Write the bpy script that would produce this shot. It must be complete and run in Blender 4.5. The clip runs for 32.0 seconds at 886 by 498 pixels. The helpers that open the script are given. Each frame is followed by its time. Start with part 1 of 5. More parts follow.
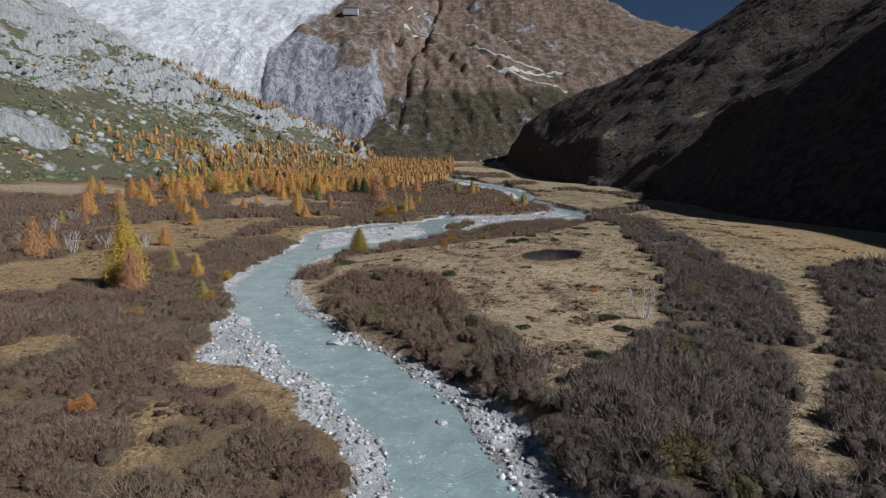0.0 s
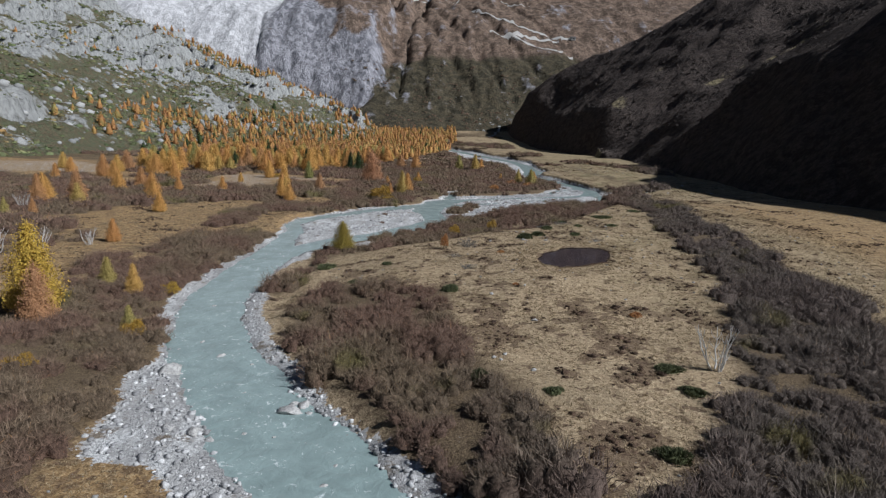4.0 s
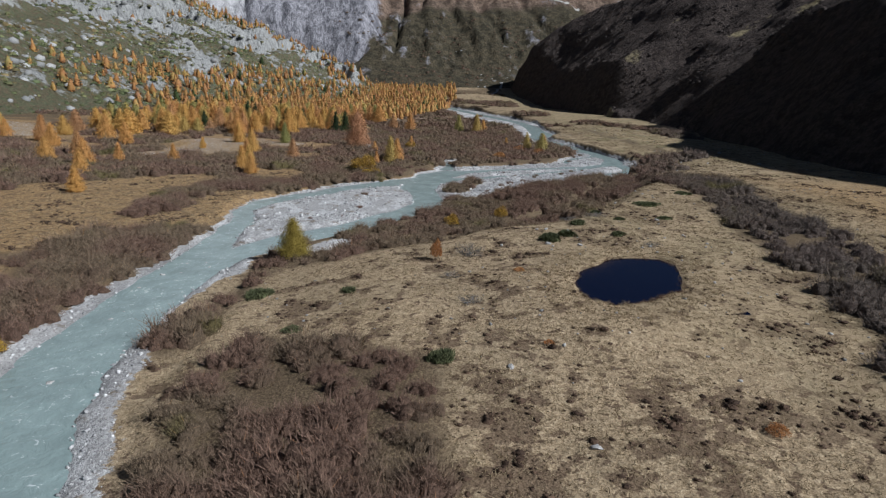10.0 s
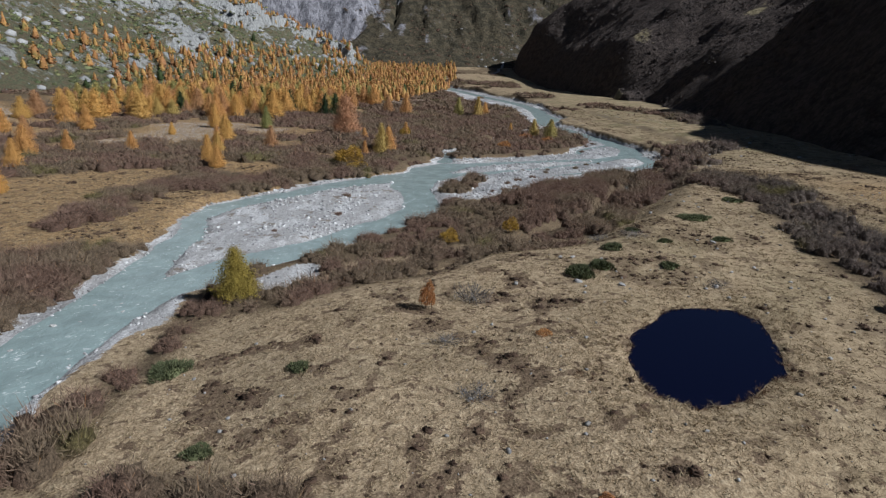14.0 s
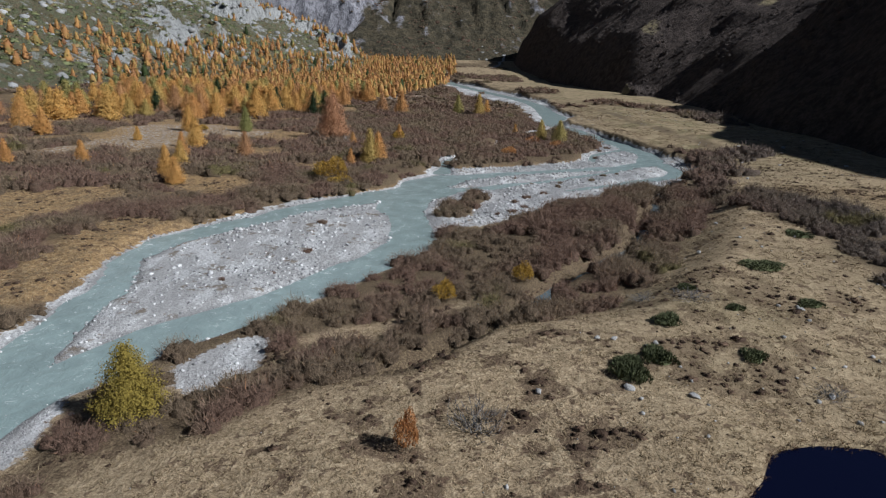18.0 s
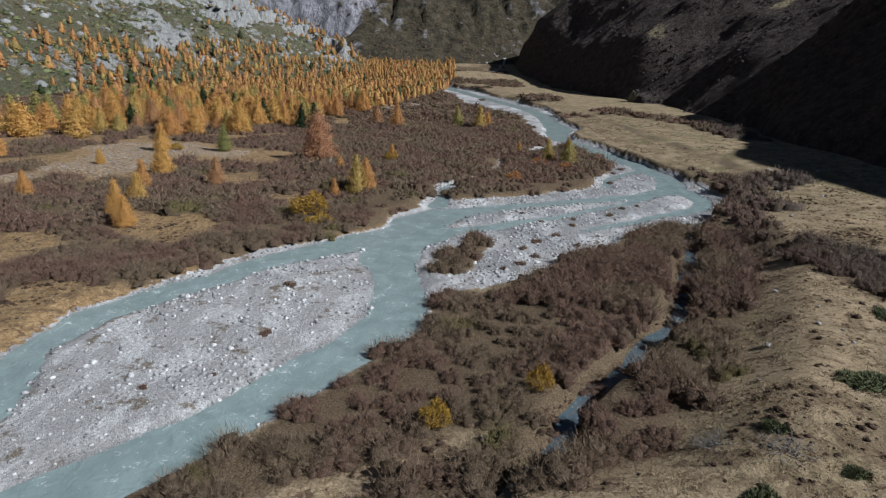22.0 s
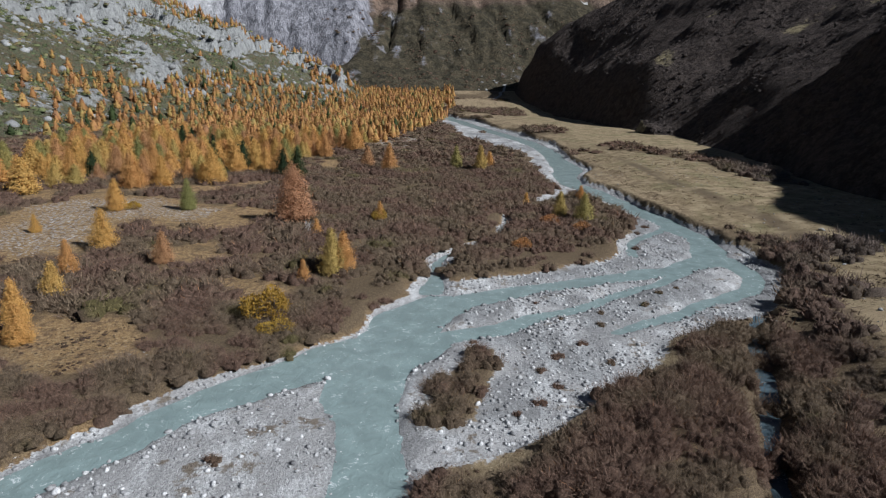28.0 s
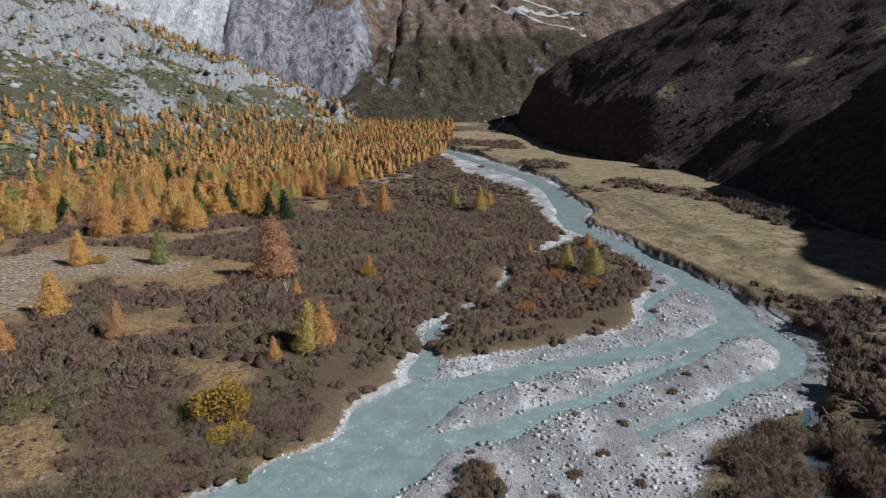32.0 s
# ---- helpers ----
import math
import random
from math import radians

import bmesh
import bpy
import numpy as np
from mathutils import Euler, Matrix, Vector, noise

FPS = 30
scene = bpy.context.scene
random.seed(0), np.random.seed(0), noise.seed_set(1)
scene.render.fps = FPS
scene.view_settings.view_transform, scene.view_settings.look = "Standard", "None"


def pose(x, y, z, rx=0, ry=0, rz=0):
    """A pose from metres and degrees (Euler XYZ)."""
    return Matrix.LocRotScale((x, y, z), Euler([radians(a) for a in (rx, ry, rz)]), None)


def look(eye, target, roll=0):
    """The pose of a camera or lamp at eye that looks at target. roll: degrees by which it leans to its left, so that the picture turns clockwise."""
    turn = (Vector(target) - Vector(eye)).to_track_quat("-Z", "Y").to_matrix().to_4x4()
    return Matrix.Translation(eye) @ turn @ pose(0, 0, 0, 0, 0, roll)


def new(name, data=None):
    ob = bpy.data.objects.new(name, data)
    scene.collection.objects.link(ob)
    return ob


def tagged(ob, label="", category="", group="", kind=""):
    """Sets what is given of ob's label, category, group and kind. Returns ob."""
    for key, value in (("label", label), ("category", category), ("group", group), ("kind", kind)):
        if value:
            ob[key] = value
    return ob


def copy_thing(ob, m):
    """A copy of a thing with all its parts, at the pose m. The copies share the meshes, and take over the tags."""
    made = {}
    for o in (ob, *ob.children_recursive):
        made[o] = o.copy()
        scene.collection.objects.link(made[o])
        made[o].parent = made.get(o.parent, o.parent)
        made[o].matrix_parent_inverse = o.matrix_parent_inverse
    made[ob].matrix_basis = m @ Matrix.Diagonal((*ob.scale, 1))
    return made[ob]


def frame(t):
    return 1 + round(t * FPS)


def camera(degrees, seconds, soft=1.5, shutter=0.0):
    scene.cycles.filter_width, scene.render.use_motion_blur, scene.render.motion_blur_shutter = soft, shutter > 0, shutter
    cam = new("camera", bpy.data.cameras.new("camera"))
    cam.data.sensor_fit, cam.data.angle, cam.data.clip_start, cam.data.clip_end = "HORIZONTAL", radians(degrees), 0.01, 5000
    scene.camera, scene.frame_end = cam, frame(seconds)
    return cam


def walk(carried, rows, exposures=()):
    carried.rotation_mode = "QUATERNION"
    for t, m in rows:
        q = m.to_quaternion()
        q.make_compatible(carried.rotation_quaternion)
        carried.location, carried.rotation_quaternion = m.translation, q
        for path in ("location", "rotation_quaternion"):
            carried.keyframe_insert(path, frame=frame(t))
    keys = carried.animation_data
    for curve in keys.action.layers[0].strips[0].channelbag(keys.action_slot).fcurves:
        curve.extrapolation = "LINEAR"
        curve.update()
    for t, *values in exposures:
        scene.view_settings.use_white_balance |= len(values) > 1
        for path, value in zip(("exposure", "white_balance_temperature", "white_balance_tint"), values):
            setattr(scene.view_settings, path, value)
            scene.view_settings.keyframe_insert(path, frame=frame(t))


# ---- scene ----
# camera and its flight
cam = camera(71.1, 32.0, soft=1.25)
PATH = [
    (0.0, pose(0.00, -0.20, 16.75, 82.03, -1.56, 0.21)),
    (1.0, pose(0.08, 4.28, 17.31, 81.31, -1.48, 0.28)),
    (2.0, pose(0.11, 8.69, 17.78, 80.58, -1.42, 0.33)),
    (3.0, pose(0.14, 13.08, 18.15, 79.90, -1.43, 0.35)),
    (6.0, pose(0.42, 26.59, 18.64, 77.72, -1.43, 0.39)),
    (7.0, pose(0.54, 31.17, 18.64, 77.04, -1.42, 0.40)),
    (8.0, pose(0.66, 35.81, 18.52, 76.41, -1.42, 0.42)),
    (9.0, pose(0.81, 40.40, 18.44, 75.89, -1.44, 0.40)),
    (10.0, pose(0.88, 44.93, 18.47, 75.37, -1.48, 0.36)),
    (11.0, pose(0.95, 49.38, 18.55, 74.99, -1.57, 0.37)),
    (12.0, pose(0.97, 53.75, 18.55, 74.49, -1.68, 0.36)),
    (13.0, pose(1.05, 58.08, 18.57, 74.07, -1.79, 0.39)),
    (14.0, pose(1.11, 62.35, 18.68, 73.59, -1.78, 0.34)),
    (17.0, pose(1.58, 74.65, 19.13, 72.97, -1.65, 0.41)),
    (18.0, pose(1.63, 78.62, 19.52, 72.94, -1.60, 0.35)),
    (19.0, pose(1.63, 82.39, 20.06, 72.95, -1.57, 0.33)),
    (20.0, pose(1.75, 86.07, 20.61, 72.91, -1.62, 0.30)),
    (21.0, pose(1.89, 89.75, 21.23, 72.96, -1.64, 0.36)),
    (22.0, pose(2.05, 93.46, 21.91, 73.03, -1.54, 0.35)),
    (23.0, pose(2.17, 97.16, 22.48, 73.08, -1.29, 0.33)),
    (24.0, pose(2.34, 100.84, 22.95, 73.11, -1.13, 0.34)),
    (25.0, pose(2.46, 104.32, 23.49, 73.33, -0.98, 0.33)),
    (28.0, pose(2.83, 113.66, 25.55, 75.06, -0.85, 0.33)),
    (29.0, pose(3.03, 116.66, 26.24, 75.81, -0.72, 0.37)),
    (30.0, pose(3.27, 119.59, 26.86, 76.44, -0.57, 0.32)),
    (31.0, pose(3.41, 122.40, 27.38, 77.19, -0.47, 0.39)),
    (32.0, pose(3.58, 125.18, 27.77, 77.65, -0.66, 0.29)),
]
walk(cam, PATH, [(0.0, 0.0, 5820, 10), (32.0, 0.0, 5820, 10)])

# ---- light ----
SUN_AZ, SUN_EL = math.atan2(-0.42, 0.91), radians(40)
to_sun = Vector((math.cos(SUN_AZ) * math.cos(SUN_EL), math.sin(SUN_AZ) * math.cos(SUN_EL), math.sin(SUN_EL)))
world = bpy.data.worlds.new("sky")
scene.world = world
world.use_nodes = True
wn = world.node_tree.nodes
sky = wn.new("ShaderNodeTexSky")
sky.sky_type, sky.sun_disc = "NISHITA", False
sky.sun_elevation, sky.sun_rotation = SUN_EL, math.pi / 2 - SUN_AZ
sky.altitude, sky.air_density, sky.dust_density, sky.ozone_density = 1800, 1.0, 0.0, 3.5
world.node_tree.links.new(sky.outputs[0], wn["Background"].inputs[0])
wn["Background"].inputs[1].default_value = 0.019
lamp = bpy.data.lights.new("sun", "SUN")
lamp.energy, lamp.angle, lamp.color = 4.45, radians(0.53), (1.0, 0.965, 0.92)
sun = new("sun", lamp)
sun.matrix_world = look(to_sun * 300, (0, 0, 0))


# ---- material helpers ----
def ramp(nt, fac, stops, interp="LINEAR"):
    n = nt.nodes.new("ShaderNodeValToRGB")
    n.color_ramp.interpolation = interp
    while len(n.color_ramp.elements) < len(stops):
        n.color_ramp.elements.new(0.5)
    for e, (p, c) in zip(n.color_ramp.elements, stops):
        e.position, e.color = p, (*c, 1) if len(c) == 3 else c
    nt.links.new(fac, n.inputs[0])
    return n.outputs[0]


def tex(nt, scale, detail=4.0, rough=0.6, stretch=None, coords="Object", kind="noise", distort=0.0, turn=None):
    tc = nt.nodes.new("ShaderNodeTexCoord")
    src = tc.outputs[coords]
    if stretch or turn:
        m = nt.nodes.new("ShaderNodeMapping")
        m.inputs["Scale"].default_value = stretch or (1, 1, 1)
        m.inputs["Rotation"].default_value = turn or (0, 0, 0)
        nt.links.new(src, m.inputs[0])
        src = m.outputs[0]
    if kind == "noise":
        n = nt.nodes.new("ShaderNodeTexNoise")
        n.inputs["Detail"].default_value, n.inputs["Roughness"].default_value = detail, rough
        n.inputs["Distortion"].default_value = distort
        out = n.outputs["Fac"]
    else:
        n = nt.nodes.new("ShaderNodeTexVoronoi")
        n.feature = "F1" if kind == "cells" else "DISTANCE_TO_EDGE"
        out = n.outputs["Color"] if kind == "cells" else n.outputs["Distance"]
    n.inputs["Scale"].default_value = scale
    nt.links.new(src, n.inputs["Vector"])
    return out


def mix(nt, fac, a, b, mode="MIX"):
    n = nt.nodes.new("ShaderNodeMix")
    n.data_type, n.blend_type = "RGBA", mode
    for sock, v in ((n.inputs[0], fac), (n.inputs[6], a), (n.inputs[7], b)):
        if isinstance(v, (int, float)):
            sock.default_value = v
        elif isinstance(v, tuple):
            sock.default_value = (*v, 1) if len(v) == 3 else v
        else:
            nt.links.new(v, sock)
    return n.outputs[2]


def calc(nt, op, a, b=0.0, c=0.0):
    n = nt.nodes.new("ShaderNodeMath")
    n.operation = op
    for sock, v in zip(n.inputs, (a, b, c)):
        if isinstance(v, (int, float)):
            sock.default_value = v
        else:
            nt.links.new(v, sock)
    return n.outputs[0]


def soft(nt, v, lo, hi):
    if lo > hi:
        return calc(nt, "SUBTRACT", 1.0, soft(nt, v, hi, lo))
    n = nt.nodes.new("ShaderNodeMapRange")
    n.interpolation_type = "SMOOTHSTEP"
    n.inputs["From Min"].default_value, n.inputs["From Max"].default_value = lo, hi
    nt.links.new(v, n.inputs["Value"])
    return n.outputs[0]


def attr(nt, name):
    n = nt.nodes.new("ShaderNodeAttribute")
    n.attribute_name = name
    return n.outputs["Fac"]


def bump(nt, heights, strength=0.5, dist=0.1):
    n = nt.nodes.new("ShaderNodeBump")
    n.inputs["Strength"].default_value, n.inputs["Distance"].default_value = strength, dist
    nt.links.new(heights, n.inputs["Height"])
    return n.outputs[0]


def material(name, rough=0.9, spec=0.2):
    m = bpy.data.materials.new(name)
    m.use_nodes = True
    b = m.node_tree.nodes["Principled BSDF"]
    b.inputs["Roughness"].default_value = rough
    b.inputs["Specular IOR Level"].default_value = spec
    return m, m.node_tree, b


def rnd(nt):
    return nt.nodes.new("ShaderNodeObjectInfo").outputs["Random"]


def island(nt):
    return nt.nodes.new("ShaderNodeNewGeometry").outputs["Random Per Island"]


# ---- numeric helpers ----
def vnoise(x, y, seed=0):
    xi, yi = np.floor(x).astype(np.int64), np.floor(y).astype(np.int64)
    fx, fy = x - xi, y - yi
    fx, fy = fx * fx * (3 - 2 * fx), fy * fy * (3 - 2 * fy)

    def h(a, b):
        n = (a * 374761393 + b * 668265263 + seed * 1442695041) & 0xFFFFFFFF
        n = ((n ^ (n >> 13)) * 1274126177) & 0xFFFFFFFF
        n = n ^ (n >> 16)
        return (n & 0xFFFF) / 65535.0
    return (h(xi, yi) * (1 - fx) + h(xi + 1, yi) * fx) * (1 - fy) + (h(xi, yi + 1) * (1 - fx) + h(xi + 1, yi + 1) * fx) * fy


def fbm(x, y, size, octaves=4, seed=0, gain=0.5):
    """Fractal noise from -1 to 1, whose largest lumps are size metres."""
    v, a, t = 0.0, 1.0, 0.0
    for o in range(octaves):
        v = v + a * (2 * vnoise(x / size + 17.3 * o, y / size - 9.1 * o, seed + o) - 1)
        t, a, size = t + a, a * gain, size / 2.03
    return v / t


def smooth(v, lo, hi):
    t = np.clip((v - lo) / (hi - lo), 0, 1)
    return t * t * (3 - 2 * t)


def line_dist(x, y, pts):
    """Distance to a polyline of (x, y, half width), less the half width there."""
    best = np.full(np.shape(x), 1e9)
    for (ax, ay, aw), (bx, by, bw) in zip(pts, pts[1:]):
        dx, dy = bx - ax, by - ay
        t = np.clip(((x - ax) * dx + (y - ay) * dy) / (dx * dx + dy * dy), 0, 1)
        best = np.minimum(best, np.hypot(x - ax - t * dx, y - ay - t * dy) - (aw + t * (bw - aw)))
    return best


def area_dist(x, y, pts):
    """Signed distance to a polygon, negative inside."""
    d, inside = np.full(np.shape(x), 1e9), np.zeros(np.shape(x), bool)
    for (ax, ay), (bx, by) in zip(pts, pts[1:] + pts[:1]):
        dx, dy = bx - ax, by - ay
        t = np.clip(((x - ax) * dx + (y - ay) * dy) / (dx * dx + dy * dy), 0, 1)
        d = np.minimum(d, np.hypot(x - ax - t * dx, y - ay - t * dy))
        if ay != by:
            inside ^= ((ay > y) != (by > y)) & (x < ax + (y - ay) / (by - ay) * dx)
    return np.where(inside, -d, d)


# ---- plan of the valley floor ----
CHANNELS = [
    [(25, -40, 4), (14, -10, 4), (8, 10, 3.5), (4, 22, 3.2), (1, 30, 3), (-1, 38, 3), (-4.5, 45, 3.4), (-8, 51, 3.8), (-12.5, 57.5, 3.6), (-19, 67, 3.6),
     (-23.2, 77, 2.9), (-25, 86, 3), (-25.2, 95, 3), (-25, 105, 3), (-24.5, 112, 3.4)],
    [(-26, 112, 2), (-26.5, 118, 2), (-26.8, 127, 1.6), (-29, 136, 1.2), (-28, 143, 1.6), (-22, 152, 1.7), (-16.5, 160, 2), (-9.5, 166, 2.5), (-5, 171, 3)],
    [(-24, 110, 2.6), (-23, 112, 2.6), (-19.5, 117.5, 2.3), (-14, 124, 2.2), (-9.5, 130.5, 2.1), (-5, 137.5, 2.1), (-2, 144, 2.4), (-1.6, 150, 2.4), (-3, 156, 2.3),
     (-4, 163, 3.3), (-3.5, 170, 3.8), (-1, 178, 3.8), (2, 183, 2.8)],
    [(2, 183, 2.8), (8, 186.5, 1.8), (15, 190, 1.5), (25, 194.5, 1.6), (36, 199.5, 1.9), (43.5, 205, 2.4), (46.8, 216, 2.4), (45.6, 230, 2.4), (43, 245, 2.4), (40, 262, 2.4),
     (36, 277, 2.8), (37, 290, 3), (41, 306, 4.5), (41, 325, 3.5), (42, 345, 3.2), (42, 368, 3.2), (38, 400, 3.2), (32, 428, 3.4), (25, 460, 3.4), (18, 495, 3.6), (12, 530, 4), (3, 575, 4), (-8, 605, 4)],
    [(-1, 168, 2), (3, 174, 1.6), (9, 176.5, 1.3), (16, 181, 1.0), (23, 186, 0.8), (32, 193, 0.8), (39, 201, 1.2)],
    [(22, 176, 0.5), (27, 179.5, 0.8), (34, 184.5, 1.0), (42, 190, 1.1), (46, 196, 1.4), (45.5, 205, 2)],
    [(1, 188, 1.5), (1.5, 196, 0.6), (3, 204, 0.45), (8, 211, 0.45), (12, 217, 0.4), (14, 228, 0.4), (16, 238, 0.4), (23, 248, 0.4), (32, 262, 0.5)],
    [(32, 206, 0.4), (34, 214, 0.7), (38, 220, 0.6), (44, 226, 0.8)],
]
CREEK = [(-1, 113, 0.4), (4, 119, 0.5), (9.3, 126, 0.6), (11.2, 129.5, 0.6), (15, 134.5, 0.7), (21.5, 142.5, 0.7), (26, 151, 0.6), (30, 160, 0.8), (34, 171, 0.8), (39, 181, 0.6)]
BRAID = [(1, 150), (7, 152), (14, 158), (22, 166), (27, 174), (36, 179), (47, 187), (51, 200), (50, 225), (43, 262), (37, 268), (40, 240), (35, 215), (27, 202), (15, 196), (3, 191), (-2, 170)]
SHOALS = [
    [(-16, 114), (-13, 118), (-11, 119.5), (-10, 114.5), (-13, 111)], [(-25, 107), (-22, 112), (-20, 110), (-19, 105), (-22, 101)],
    [(-24, 62), (-21.3, 67), (-13.4, 55), (-7.7, 46), (-4.4, 37), (-2, 30), (1, 20), (-2, 20), (-4.4, 30.6), (-6.6, 36), (-10.4, 44), (-15, 49), (-20, 50)],
    [(-1.6, 47), (-0.6, 49.3), (3.7, 44), (6.8, 36), (8, 30), (11, 20), (5, 20), (3.2, 31), (1.2, 38)],
    [(32, 335), (20, 374), (10, 411), (5, 485), (-8, 561), (0, 600), (10, 570), (25, 529), (32, 465), (43, 432), (47, 358), (46, 330)],
]
BAR = [(-25, 116), (-28, 134), (-26, 141), (-14, 161), (-9, 162), (-4, 152), (-4, 141), (-15, 126)]
SCRUB = [
    [(-15, 84), (-12, 87), (-7, 85), (1, 81), (1, 72), (3, 63), (6, 57), (7, 43), (11, 36), (11, 24), (7, 22), (5, 40), (-1, 49), (-8, 60.5), (-13.5, 71)],
    [(7.8, 36), (11.4, 44), (18.8, 54), (24.5, 66), (30, 80), (33, 90), (44, 88), (39.5, 70), (29, 48.5), (20, 35), (18, 18), (9, 16)],
    [(41, 165), (47, 155), (50.5, 146), (46, 131), (46, 112), (43, 90), (46, 84), (40, 72), (34, 80), (33, 90), (34.5, 98), (34, 112), (36.5, 122), (40, 139), (37.5, 148)],
    [(55, 92), (72, 97), (62, 60), (44, 30), (20, 20), (21.5, 31), (27, 38.5), (31.5, 48), (41.5, 63.5)],
    [(-19, 103), (-18.5, 114.5), (-15, 122), (-13, 128), (-10, 135), (-4, 143), (-0.5, 150), (8, 151.5), (15.5, 159.5), (25.5, 169.5), (35, 180), (41, 177), (39, 161), (32.5, 150), (23.5, 133), (14.5, 122), (5, 118), (0, 112), (-7, 108), (-13, 104)],
    [(-22, 86), (-19, 92), (-17, 103), (-14, 106), (-17, 95), (-18, 84)],
    [(44, 188), (46.5, 183), (43.5, 172), (41, 160), (38, 156), (38, 165), (41, 176)],
    [(46, 186), (52, 205), (50.5, 220), (53, 222), (58, 203), (53, 183)],
    [(60, 352), (72, 372), (92, 318), (90, 262), (82, 262), (82, 305)],
    [(57, 207), (64, 211), (67, 202), (60, 197)],
    [(62, 100), (70, 90), (64, 70), (58, 80)],
    [(1.5, 155), (2, 163), (4.5, 169), (8.5, 172), (8.5, 167), (6, 157)],
    [(24, 424), (20, 440), (24, 452), (31, 436), (31, 424)],
]
ISLE = [(-4, 193), (2, 204), (11, 216), (15, 232), (24, 248), (30, 246), (35, 236), (33, 222), (24, 206), (8, 195)]
GLADES = [
    [(-49, 67), (-45, 75), (-45, 90), (-45, 105), (-54, 112), (-58, 97), (-62, 75)], [(-41, 108), (-42, 119), (-44, 132), (-45, 146), (-39, 160), (-46, 167), (-56, 161), (-66, 149), (-72, 136), (-60, 120), (-50, 105)],
    [(-38, 51), (-35, 54), (-28, 55), (-31, 51), (-30, 47), (-36, 47)], [(-17, 31), (-20, 36), (-20, 40), (-17, 40), (-16, 35), (-14, 31)], [(-21, 49), (-18, 50.5), (-11, 47), (-9, 38), (-13.6, 42), (-20, 44)],
    [(-41, 177), (-30, 175.5), (-27, 171), (-25.5, 165), (-31, 162), (-38, 166)], [(-78, 247), (-69, 258), (-42, 260), (-48, 250)], [(-135, 200), (-120, 202), (-125, 225), (-160, 235)],
]
LANE = [(-15, 110, 1.2), (-9.3, 115, 1.6), (-5.6, 119, 1.4), (0.8, 123.6, 1.0), (5, 126.5, 0.7)]
RUTS = [(41, 165, 0.35), (49, 187, 0.35), (54, 195, 0.35), (61, 213, 0.35), (62, 226, 0.35), (58, 274, 0.35), (60, 320, 0.35)]
STONY = [[(-79, 231), (-72, 241), (-60, 246), (-38, 232), (-42, 219), (-58, 220), (-50, 204), (-56, 194), (-70, 200)], [(-29.5, 172), (-27, 171), (-25.5, 165), (-28, 164)], [(-37, 419), (-23, 450), (-3, 396), (-7, 352), (-25, 359)], [(-68, 82), (-56, 90.5), (-55, 88), (-66, 78)], [(-75, 196), (-64, 204), (-66, 192), (-80, 184)], [(-175, 225), (-150, 262), (-120, 250), (-110, 225), (-140, 205)]]
POND = [(12.1, 95.5), (13, 98.5), (15, 101), (17, 102.8), (19.5, 103.9), (22, 103.4), (23, 101.6), (22, 98.5), (21.2, 96), (20.8, 93.9), (18.6, 92.6), (16.6, 90.8), (14.2, 89.4), (12.6, 91)]

HEATH = [(7, 109, 5), (9.5, 104, 3), (4.5, 104.5, 2.5), (5.5, 73, 5), (4, 66, 4), (4.5, 78, 4), (16.8, 76, 3.5), (13.3, 73.5, 3), (13, 77, 4), (16, 66.5, 3.5), (11.5, 63, 3), (19, 112, 2.5), (-9, 92, 3), (24, 112, 2), (0.5, 84, 3)]

DITCH = [[(-1.8, 97, 0), (-2.6, 93, 0), (-3.2, 89, 0), (-4, 86, 0), (-4.3, 82, 0)], [(1, 90, 0), (0.3, 87, 0), (0, 83, 0), (-0.5, 80, 0)], [(9, 80, 0), (8, 76, 0), (9, 71, 0)]]


def level(y):
    """Height of the river at y."""
    return -0.8 + 0.004 * np.minimum(y, 520) + 0.05 * np.maximum(y - 560, 0)


